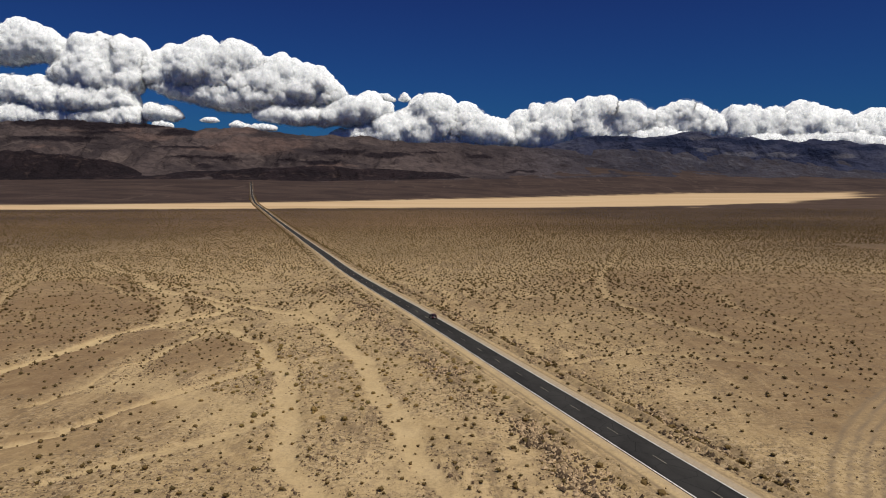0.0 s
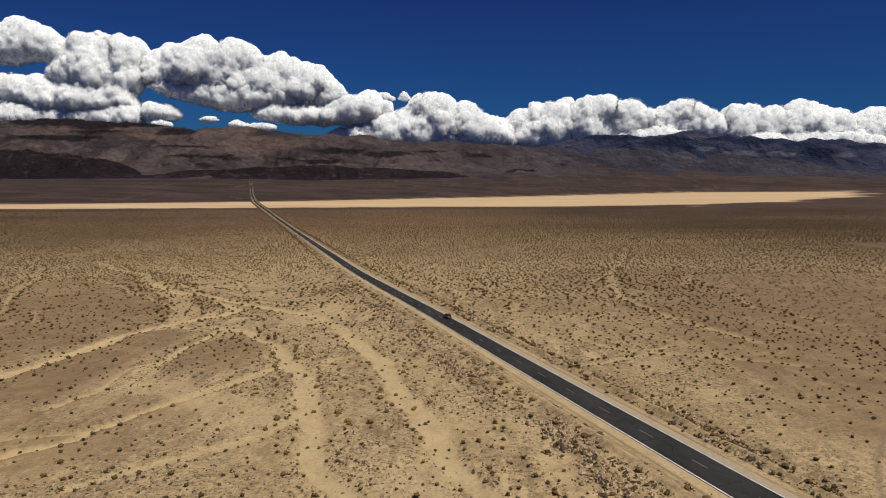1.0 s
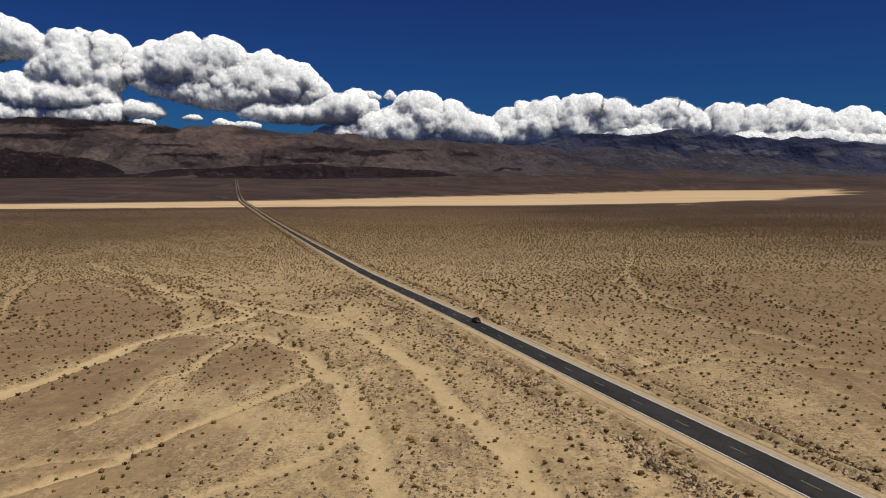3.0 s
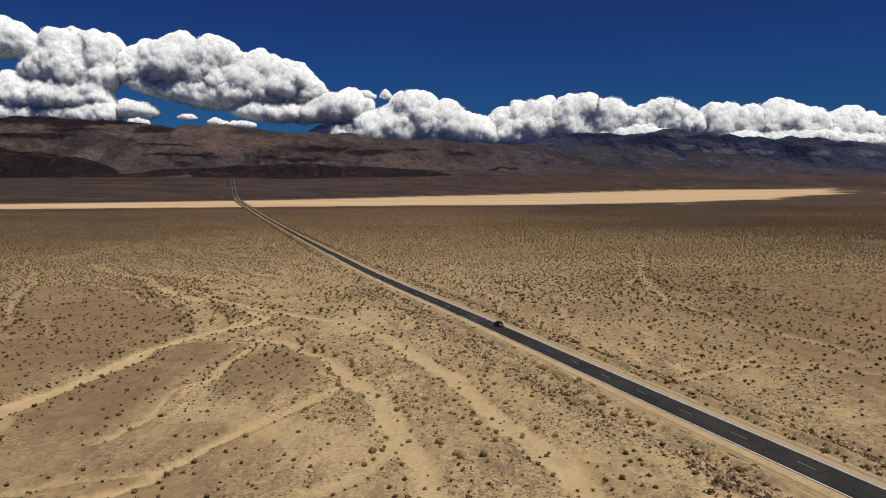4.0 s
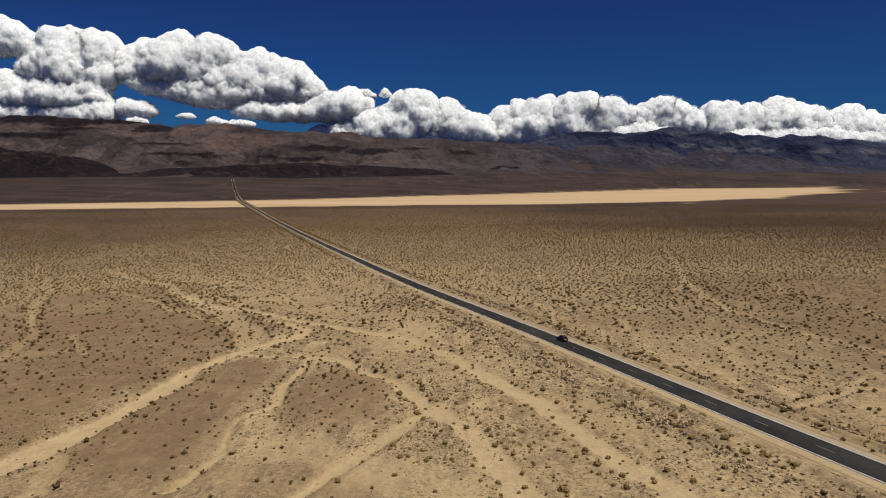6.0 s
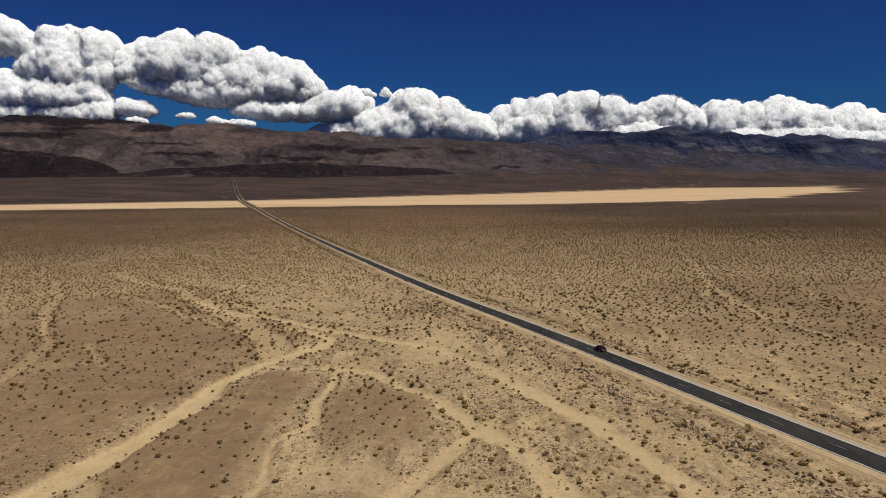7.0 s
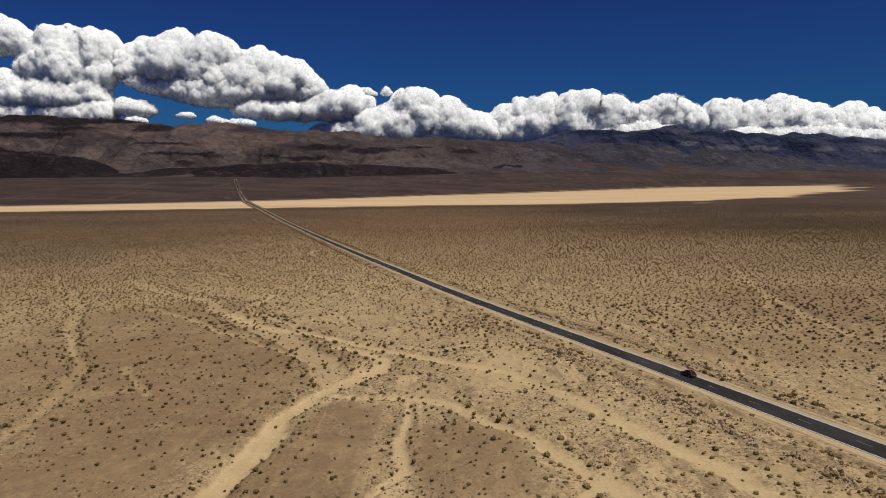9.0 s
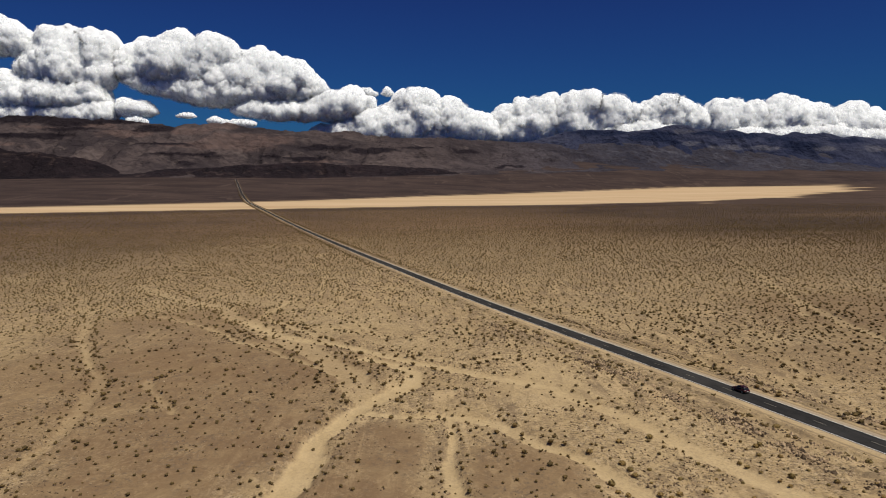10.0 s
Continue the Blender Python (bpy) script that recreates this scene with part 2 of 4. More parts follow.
# ---- materials ----
class Nodes:
    """Short names for building a node material."""
    def __init__(self, name):
        self.mat = bpy.data.materials.new(name)
        self.mat.use_nodes = True
        self.t = self.mat.node_tree
        self.bsdf = self.t.nodes["Principled BSDF"]
        self.bsdf.inputs["Specular IOR Level"].default_value = 0.2
        self.place = self.add("ShaderNodeTexCoord").outputs["Object"]

    def add(self, kind):
        return self.t.nodes.new(kind)

    def link(self, a, b):
        self.t.links.new(a, b)

    def noise(self, size, detail=4, rough=0.55, stretch=(1, 1, 1), warp=0.0, turn=0.0):
        m = self.add("ShaderNodeMapping")
        m.inputs["Scale"].default_value = [s / size for s in stretch]
        m.inputs["Rotation"].default_value = (0, 0, radians(turn))
        self.link(self.place, m.inputs["Vector"])
        n = self.add("ShaderNodeTexNoise")
        n.inputs["Scale"].default_value, n.inputs["Detail"].default_value, n.inputs["Roughness"].default_value, n.inputs["Distortion"].default_value = 1, detail, rough, warp
        self.link(m.outputs[0], n.inputs["Vector"])
        return n.outputs["Fac"]

    def cells(self, size, feature="F1"):
        m = self.add("ShaderNodeMapping")
        m.inputs["Scale"].default_value = [1 / size] * 3
        self.link(self.place, m.inputs["Vector"])
        n = self.add("ShaderNodeTexVoronoi")
        n.feature = feature
        n.inputs["Scale"].default_value = 1
        self.link(m.outputs[0], n.inputs["Vector"])
        return n

    def attr(self, name):
        n = self.add("ShaderNodeAttribute")
        n.attribute_name = name
        return n.outputs["Fac"]

    def ramp(self, fac, lo, hi, a=0.0, b=1.0):
        n = self.add("ShaderNodeMapRange")
        n.interpolation_type = "SMOOTHSTEP"
        for key, v in zip(("From Min", "From Max", "To Min", "To Max"), (lo, hi, a, b)):
            n.inputs[key].default_value = v
        self.link(fac, n.inputs["Value"])
        return n.outputs[0]

    def math(self, op, a, b):
        n = self.add("ShaderNodeMath")
        n.operation = op
        for i, v in enumerate((a, b)):
            if isinstance(v, (int, float)):
                n.inputs[i].default_value = v
            else:
                self.link(v, n.inputs[i])
        return n.outputs[0]

    def mix(self, fac, a, b, how="MIX"):
        n = self.add("ShaderNodeMix")
        n.data_type, n.blend_type = "RGBA", how
        for i, v in ((0, fac), (6, a), (7, b)):
            if isinstance(v, (int, float)):
                n.inputs[i].default_value = v
            elif isinstance(v, tuple):
                n.inputs[i].default_value = (*v, 1)
            else:
                self.link(v, n.inputs[i])
        return n.outputs[2]

    def random(self):
        return self.add("ShaderNodeObjectInfo").outputs["Random"]

    def island(self):
        return self.add("ShaderNodeNewGeometry").outputs["Random Per Island"]

    def done(self, color, rough=0.9, bump=None, strength=0.3, distance=0.1, metal=0.0, spec=None):
        for key, v in (("Base Color", color), ("Roughness", rough)):
            if isinstance(v, tuple):
                self.bsdf.inputs[key].default_value = (*v, 1)
            elif isinstance(v, (int, float)):
                self.bsdf.inputs[key].default_value = v
            else:
                self.link(v, self.bsdf.inputs[key])
        self.bsdf.inputs["Metallic"].default_value = metal
        if spec is not None:
            self.bsdf.inputs["Specular IOR Level"].default_value = spec
        if bump is not None:
            n = self.add("ShaderNodeBump")
            n.inputs["Strength"].default_value, n.inputs["Distance"].default_value = strength, distance
            self.link(bump, n.inputs["Height"])
            self.link(n.outputs[0], self.bsdf.inputs["Normal"])
        return self.mat


def ground_material():
    n = Nodes("desert_soil")
    broad, mid, fine = n.noise(48, 5, 0.6, warp=0.6), n.noise(6, 6, 0.65), n.noise(0.55, 5, 0.7)
    streak = n.noise(14, 5, 0.6, (1.0, 0.32, 1.0), 0.8)
    soil = n.mix(n.ramp(broad, 0.35, 0.65), (0.395, 0.279, 0.138), (0.468, 0.34, 0.174))
    soil = n.mix(n.ramp(streak, 0.52, 0.68, 0, 0.55), soil, (0.225, 0.155, 0.088))
    soil = n.mix(n.ramp(mid, 0.5, 0.72, 0, 0.5), soil, (0.21, 0.148, 0.088))
    ruddy = n.mix(n.ramp(n.noise(30, 5, 0.6, warp=1.0), 0.4, 0.62), (0.218, 0.138, 0.071), (0.202, 0.124, 0.064))
    soil = n.mix(n.math("MULTIPLY", n.attr("pavement"), n.ramp(mid, 0.25, 0.6, 0.6, 0.95)), soil, ruddy)
    gravel = n.math("MULTIPLY", n.ramp(n.noise(1.1, 4, 0.8), 0.5, 0.62), n.ramp(n.noise(13, 4, 0.6), 0.4, 0.6))
    soil = n.mix(n.math("MULTIPLY", gravel, 0.85), soil, (0.13, 0.094, 0.064))
    soil = n.mix(n.math("MULTIPLY", n.attr("rubble"), n.ramp(n.noise(0.9, 4, 0.7), 0.42, 0.58, 0.35, 1.0)), soil, (0.16, 0.112, 0.068))
    sand = n.mix(n.ramp(mid, 0.3, 0.7), (0.5, 0.365, 0.187), (0.57, 0.423, 0.227))
    soil = n.mix(n.attr("sand"), soil, sand)
    soil = n.mix(n.ramp(fine, 0.3, 0.75, 0.0, 0.3), soil, (0.21, 0.147, 0.084))
    clean = n.math("SUBTRACT", 1.0, n.math("MULTIPLY", n.math("MAXIMUM", n.attr("sand"), n.attr("pavement")), 0.75))
    field = n.math("MULTIPLY", clean, n.ramp(n.noise(19, 4, 0.6, warp=0.5), 0.36, 0.6, 0.25, 1.0))
    specks = n.ramp(n.noise(0.75, 3, 0.85), 0.54, 0.58)
    soil = n.mix(n.math("MULTIPLY", n.math("MULTIPLY", specks, field), 0.9), soil, (0.085, 0.064, 0.038))
    pale = n.ramp(n.noise(1.0, 3, 0.8, (1.1, 0.9, 1)), 0.53, 0.59)
    soil = n.mix(n.math("MULTIPLY", n.math("MULTIPLY", pale, field), 0.55), soil, (0.6, 0.455, 0.275))
    rill = n.noise(3.4, 4, 0.6, (1, 0.13, 1), 0.7, -28)
    lines = n.math("MULTIPLY", field, n.ramp(n.noise(60, 3, 0.5), 0.38, 0.6))
    soil = n.mix(n.math("MULTIPLY", lines, n.ramp(rill, 0.52, 0.6, 0, 0.75)), soil, (0.19, 0.132, 0.078))
    soil = n.mix(n.math("MULTIPLY", lines, n.ramp(rill, 0.47, 0.39, 0, 0.7)), soil, (0.53, 0.385, 0.205))
    mottle = n.noise(2.3, 4, 0.72, (1, 0.6, 1), 0.6, -28)
    soil = n.mix(n.math("MULTIPLY", clean, n.ramp(mottle, 0.52, 0.62, 0, 0.5)), soil, (0.2, 0.14, 0.08))
    soil = n.mix(n.math("MULTIPLY", clean, n.ramp(mottle, 0.44, 0.36, 0, 0.5)), soil, (0.56, 0.405, 0.215))
    # the far plain: closed brush, and varnished gravel with cloud shade painted in
    brush = n.mix(n.ramp(n.noise(9, 5, 0.7), 0.4, 0.62), (0.245, 0.155, 0.083), (0.12, 0.073, 0.04))
    brush = n.mix(n.ramp(n.noise(120, 5, 0.6, (0.5, 1.6, 1)), 0.35, 0.7, 0, 0.7), brush, (0.135, 0.086, 0.05))
    soil = n.mix(n.attr("brush"), soil, brush)
    dark = n.mix(n.ramp(n.noise(150, 6, 0.62, (0.6, 1.4, 1), 0.8), 0.32, 0.68), (0.034, 0.023, 0.02), (0.07, 0.047, 0.038))
    dark = n.mix(n.ramp(n.noise(90, 5, 0.6, (1.6, 0.35, 1), 1.0), 0.58, 0.68, 0, 0.6), dark, (0.1, 0.07, 0.058))
    soil = n.mix(n.attr("varnish_and_shade"), soil, dark)
    lake = n.mix(n.ramp(n.noise(260, 5, 0.6, (0.4, 3.0, 1)), 0.35, 0.7), (0.52, 0.36, 0.2), (0.6, 0.44, 0.265))
    soil = n.mix(n.attr("lake"), soil, lake)
    soil = n.mix(n.attr("grey"), soil, n.mix(n.ramp(fine, 0.3, 0.7), (0.33, 0.265, 0.19), (0.43, 0.35, 0.25)))
    soil = n.mix(n.attr("rut_or_shade"), soil, (0.2, 0.148, 0.095))
    relief = n.math("ADD", n.math("MULTIPLY", fine, 0.5), n.math("MULTIPLY", mid, 1.6))
    return n.done(soil, 0.95, relief, 0.6, 0.35, spec=0.1)


def rock_material(name, dark, mid, light, size, veins=0.4, other=None, warm=(0.15, 0.1, 0.084), black=(0.015, 0.011, 0.014)):
    n = Nodes(name)
    big, small = n.noise(size * 1.6, 7, 0.55, (1, 1, 1.6), 0.6), n.noise(size * 0.16, 6, 0.62, (1, 1, 1.6), 0.4)
    c = n.mix(n.ramp(big, 0.3, 0.66), dark, mid)
    c = n.mix(n.ramp(n.noise(size * 0.7, 6, 0.6, (1, 1, 2.0), 1.0), 0.54, 0.7, 0, veins), c, light)
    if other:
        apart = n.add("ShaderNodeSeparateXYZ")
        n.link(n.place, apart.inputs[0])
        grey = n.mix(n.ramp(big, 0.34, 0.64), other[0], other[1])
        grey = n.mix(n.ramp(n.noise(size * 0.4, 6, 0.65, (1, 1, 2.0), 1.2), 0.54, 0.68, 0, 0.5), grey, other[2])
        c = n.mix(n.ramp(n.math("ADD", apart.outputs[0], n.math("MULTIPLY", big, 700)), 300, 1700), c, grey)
    c = n.mix(n.ramp(n.noise(size * 0.34, 7, 0.68, (1, 1, 1.8), 0.8), 0.5, 0.6, 0, 0.55), c, dark)
    c = n.mix(n.ramp(small, 0.45, 0.7, 0, 0.5), c, dark)
    c = n.mix(n.math("MULTIPLY", n.attr("tawny"), n.ramp(small, 0.35, 0.6, 0.8, 0.35)), c, warm)
    # near-black for lava outcrops, and for shadow painted on crests and ridges
    c = n.mix(n.math("MULTIPLY", n.attr("outcrop_or_shade"), n.ramp(small, 0.35, 0.65, 1.0, 0.85)), c, black)
    return n.done(c, 0.95, n.math("ADD", small, n.math("MULTIPLY", big, 2.0)), 1.0, size * 0.11, spec=0.1)


def asphalt_material():
    n = Nodes("asphalt")
    fine, patch = n.noise(0.25, 4, 0.7), n.noise(9, 5, 0.6, (1, 0.5, 1))
    c = n.mix(n.ramp(patch, 0.35, 0.7), (0.024, 0.023, 0.022), (0.046, 0.044, 0.041))
    wheel = n.attr("wheel")
    c = n.mix(n.math("MULTIPLY", wheel, n.ramp(n.noise(5, 4, 0.6), 0.35, 0.75, 0.15, 0.8)), c, (0.046, 0.044, 0.042))
    c = n.mix(n.ramp(n.noise(3.2, 5, 0.75), 0.62, 0.68, 0, 0.5), c, (0.024, 0.024, 0.025))
    c = n.mix(n.ramp(fine, 0.4, 0.8, 0, 0.35), c, (0.055, 0.053, 0.05))
    crack = n.cells(4.5, "DISTANCE_TO_EDGE").outputs["Distance"]
    c = n.mix(n.ramp(crack, 0.004, 0.014, 0.7, 0.0), c, (0.015, 0.015, 0.015))
    return n.done(c, 0.95, fine, 0.4, 0.01, spec=0.03)


def paint_material(name, color, worn):
    n = Nodes(name)
    c = n.mix(n.ramp(n.noise(0.5, 6, 0.75), 0.45, 0.7, 0, worn), color, (0.1, 0.095, 0.085))
    c = n.mix(n.ramp(n.noise(7, 4, 0.6), 0.4, 0.75, 0, worn), c, (0.2, 0.17, 0.13))
    return n.done(c, 0.7)


def leaf_material(name, a, b, per_object):
    n = Nodes(name)
    r = n.random() if per_object else n.island()
    c = n.mix(r, a, b)
    c = n.mix(n.ramp(n.noise(0.35, 3, 0.6), 0.4, 0.75, 0, 0.6), c, (0.08, 0.058, 0.026))
    return n.done(c, 0.85, spec=0.1)


def stone_material(name="desert_stone", low=(0.1, 0.064, 0.037), high=(0.38, 0.272, 0.155)):
    n = Nodes(name)
    c = n.mix(n.ramp(n.island(), 0.3, 0.7), low, high)
    c = n.mix(n.ramp(n.noise(0.3, 4, 0.7), 0.4, 0.7, 0, 0.5), c, (0.2, 0.145, 0.095))
    return n.done(c, 0.9)


def cloud_material():
    n = Nodes("cloud_white")
    for key, v in (("Subsurface Weight", 1.0), ("Subsurface Scale", 62.0), ("Subsurface Radius", (1, 1, 1))):
        n.bsdf.inputs[key].default_value = v
    return n.done((0.83, 0.85, 0.845), 1.0, n.noise(26, 6, 0.6, warp=0.4), 0.3, 6, spec=0.0)


def veil_material():
    """Torn mist at a cloud's skin: white where it is thick, clear between, lit from both sides."""
    n = Nodes("cloud_mist")
    thick = n.ramp(n.noise(34, 7, 0.62, warp=0.8), 0.42, 0.78, 0.0, 0.7)
    clear, front, back, both, all_ = (n.add("ShaderNode" + kind) for kind in ("BsdfTransparent", "BsdfDiffuse", "BsdfTranslucent", "MixShader", "MixShader"))
    front.inputs["Color"].default_value = back.inputs["Color"].default_value = (0.92, 0.94, 0.935, 1)
    both.inputs[0].default_value = 0.2
    n.link(front.outputs[0], both.inputs[1])
    n.link(back.outputs[0], both.inputs[2])
    n.link(thick, all_.inputs[0])
    n.link(clear.outputs[0], all_.inputs[1])
    n.link(both.outputs[0], all_.inputs[2])
    n.link(all_.outputs[0], n.t.nodes["Material Output"].inputs["Surface"])
    n.t.nodes.remove(n.bsdf)
    return n.mat


M_VEIL = veil_material()
M_GROUND, M_ASPHALT, M_STONE, M_CLOUD = ground_material(), asphalt_material(), stone_material(), cloud_material()
M_WHITE = paint_material("road_paint_white", (0.8, 0.78, 0.72), 0.3)
M_YELLOW = paint_material("road_paint_faded_yellow", (0.32, 0.29, 0.22), 0.75)
M_LEAF = leaf_material("creosote_leaf", (0.3, 0.194, 0.07), (0.185, 0.136, 0.051), True)
M_LEAF_FAR = leaf_material("brush_leaf", (0.17, 0.11, 0.041), (0.085, 0.061, 0.024), False)
M_TWIG = Nodes("dry_twig").done((0.13, 0.095, 0.065), 0.9)
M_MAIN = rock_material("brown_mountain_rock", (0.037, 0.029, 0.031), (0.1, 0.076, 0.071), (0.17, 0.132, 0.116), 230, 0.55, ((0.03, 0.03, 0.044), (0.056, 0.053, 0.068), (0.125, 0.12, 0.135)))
M_LOW = rock_material("black_basalt_hill", (0.012, 0.009, 0.011), (0.026, 0.018, 0.02), (0.085, 0.058, 0.05), 110, 0.6)
# far rock: aerial haze put into the base colours as a blue tint
M_FAR = rock_material("haze_blue_mountain_rock", (0.022, 0.028, 0.06), (0.05, 0.054, 0.088), (0.1, 0.1, 0.13), 300, 0.4, None, (0.13, 0.125, 0.14), (0.012, 0.018, 0.045))


# ---- mesh helpers ----
def mesh_from(name, verts, faces, mats, fields=None, flat=False):
    me = bpy.data.meshes.new(name)
    verts, faces = np.asarray(verts, np.float32), np.asarray(faces, np.int32)
    me.vertices.add(len(verts))
    me.vertices.foreach_set("co", verts.ravel())
    k = faces.shape[1]
    me.loops.add(faces.size)
    me.loops.foreach_set("vertex_index", faces.ravel())
    me.polygons.add(len(faces))
    me.polygons.foreach_set("loop_start", np.arange(0, faces.size, k, dtype=np.int32))
    me.polygons.foreach_set("use_smooth", np.full(len(faces), not flat))
    me.update(calc_edges=True)
    for m in mats if isinstance(mats, (list, tuple)) else [mats]:
        me.materials.append(m)
    for key, v in (fields or {}).items():
        me.attributes.new(key, "FLOAT", "POINT").data.foreach_set("value", np.asarray(v, np.float32).ravel())
    return me


def grid_faces(nu, nv):
    i = np.arange(nu * nv).reshape(nv, nu)
    return np.stack([i[:-1, :-1], i[:-1, 1:], i[1:, 1:], i[1:, :-1]], -1).reshape(-1, 4)


def part(name, bm, material, parent, label=""):
    me = bpy.data.meshes.new(name)
    bm.to_mesh(me)
    bm.free()
    me.materials.append(material)
    ob = new(name, me)
    ob.parent = parent
    if label:
        ob["label"] = label
    return ob


# ---- the ground: one sheet, finer where the flight passes low over it ----
def spread(lo, hi, step, out_lo, out_hi, grow):
    inner = list(np.arange(lo, hi, step))
    a, s = lo, step
    left = []
    while a > out_lo:
        s = min(s * grow, 90)
        a -= s
        left.append(a)
    b, s = inner[-1], step
    right = []
    while b < out_hi:
        s = min(s * grow, 90)
        b += s
        right.append(b)
    return np.array(left[::-1] + inner + right)


gx, gy = spread(-205, 105, 0.9, -3800, 3800, 1.06), spread(76, 280, 0.9, -1500, 4900, 1.03)
X, Y = np.meshgrid(gx, gy)
sand, cut, bank = wash_fields(X, Y)
Z = ground_height(X, Y)
near_l, far_l = table(X, LAKE_NEAR), table(X, LAKE_FAR)
ragged = (60 + 420 * smooth(900, 1900, X)) * (fbm(X / 420, Y / 70, 31, 4) - 0.5) * smooth(0, 1500, X + 300)
salt = np.max([1 - smooth(0.4, 1.0, way_distance(X, Y / 3, [(a, b / 3) for a, b in c]) / 9 + 0.5 * fbm(X / 60, Y / 60, 37, 3)) for c in SALT], 0)
lake = smooth(near_l - 14 + ragged, near_l + 14 + ragged, Y) * (1 - smooth(far_l - 20, far_l + 40, Y))
lake = np.maximum(lake, salt)
# varnished fan plus painted cloud shade: shadow line before the lake, darker outer plain
varnish_and_shade = smooth(far_l - 10, far_l + 60, Y)
patchy = 0.4 + 1.2 * fbm(X / 260, Y / 160, 35, 3)
varnish_and_shade = np.maximum(varnish_and_shade, np.clip(patchy * (0.42 * smooth(near_l - 600, near_l - 40, Y) + 0.5 * smooth(near_l - 160, near_l - 30, Y) + 0.66 * smooth(-20, 480, X) * smooth(220, 760, Y) + 0.12 * smooth(12, 50, X - road_x(np.clip(Y, -160, 2800))) * smooth(60, 200, Y) + 0.35 * smooth(120, 480, -X) * smooth(150, 560, Y)), 0, 0.85) * (1 - lake))
brush = np.clip(smooth(260, 1250, Y + np.where(X > 0, 0.75, -0.3) * X + 160 * (fbm(X / 200, Y / 200, 33, 3) - 0.5)) * 1.1, 0, 1)
brush = np.maximum(brush, smooth(near_l - 420, near_l - 60, Y))
side = road_side(X, Y)
rub = np.maximum(np.exp(-((side + 13.5) / 4.2) ** 2), 0.7 * np.exp(-((side - 13) / 2.0) ** 2))
rubble = rub * smooth(0.35, 0.6, fbm(X / 14, Y / 14, 51, 3)) * (1 - smooth(380, 600, Y))
tr = way_distance(X, Y, TRACK)
rut_or_shade = 0.8 * np.maximum(np.exp(-((tr - 1.0) / 0.35) ** 2), np.exp(-((tr - 3.2) / 0.4) ** 2)) * (Y < 160)
fields = {"sand": np.maximum(sand, 0.3 * np.exp(-(tr / 3.5) ** 4)), "pavement": pavement_field(X, Y), "lake": lake, "varnish_and_shade": varnish_and_shade, "brush": brush * (1 - lake) * (1 - 0.75 * sand), "rubble": rubble, "rut_or_shade": rut_or_shade}
tagged(new("ground", mesh_from("ground", np.stack([X, Y, Z], -1).reshape(-1, 3), grid_faces(len(gx), len(gy)), M_GROUND, fields)),
       "tan desert ground with pale sandy washes and a dry lake bed", "ground", kind="structure")


# ---- the road ----
def stations(y0, y1):
    ys, y, s = [], y0, 2.0
    while y < y1:
        ys.append(y)
        if y > 320:
            s = min(s * 1.03, 30)
        y += s
    return np.array(ys + [y1])


def road_frame(ys):
    mid = road_x(ys)
    slope = (road_x(ys + 2) - road_x(ys - 2)) / 4
    n = np.sqrt(1 + slope * slope)
    return mid, 1 / n, -slope / n


def road_height(ys):
    return land(road_x(ys), ys) + 0.1 + 0.0009 * np.clip(ys - 250, 0, 3000)


def ribbon(ys, offsets, heights, pinch=False):
    mid, nx, ny = road_frame(ys)
    o, h = np.asarray(offsets)[None, :], np.asarray(heights)
    if pinch:
        o = np.sign(o) * (3.55 + (np.abs(o) - 3.55) * (1 - 0.5 * smooth(250, 900, ys))[:, None])
    x, y = mid[:, None] + nx[:, None] * o, ys[:, None] + ny[:, None] * o
    z = road_height(ys)[:, None] + h
    return np.stack([x, y, np.broadcast_to(z, x.shape)], -1).reshape(-1, 3)


def build_road():
    road = tagged(new("road"), "straight two-lane asphalt road with white edge lines", "road", kind="structure")
    ys = stations(-165, 2858)
    off = np.array([-3.52, -3.5, -3.3, -2.6, -1.9, -1.2, -0.4, 0.4, 1.2, 1.9, 2.6, 3.3, 3.5, 3.52])
    prof = np.array([-0.3, 0, 0.012, 0.026, 0.04, 0.055, 0.068, 0.068, 0.055, 0.04, 0.026, 0.012, 0, -0.3])
    wheel = np.exp(-((np.abs(off) - 1.7) / 0.7) ** 2)[None, :] * np.ones((len(ys), 1))
    new("asphalt", mesh_from("asphalt", ribbon(ys, off, prof[None, :]), grid_faces(len(off), len(ys)), M_ASPHALT, {"wheel": wheel})).parent = road
    for name, a, b in (("edge_line", -3.44, -3.22), ("edge_line", 3.22, 3.42)):
        me = mesh_from(name, ribbon(ys, [a, (a + b) / 2, b], np.array([[0.02, 0.021, 0.02]])), grid_faces(3, len(ys)), M_WHITE)
        new(name, me).parent = road
    # faded broken middle line
    for k in range(70):
        y0 = 94.1 - 12.7 * 6 + 12.85 * k
        d = np.linspace(y0, y0 + 3.3, 4)
        if y0 > 820:
            break
        new("centre_dash", mesh_from("centre_dash", ribbon(d, [-0.06, 0.06], np.array([[0.075, 0.075]])), grid_faces(2, 4), M_YELLOW)).parent = road
    # graded shoulders, ruts and berms, with a painted berm shadow
    off = np.concatenate([np.linspace(-17, -3.55, 44), np.linspace(3.55, 17, 44)])
    a = np.abs(off)
    m, nx, ny = road_frame(ys)
    px, py = m[:, None] + nx[:, None] * off, ys[:, None] + ny[:, None] * off
    lump = fbm(px / 2.2, py / 2.2, 61, 3)
    nearby = (1 - smooth(500, 900, ys))[:, None]
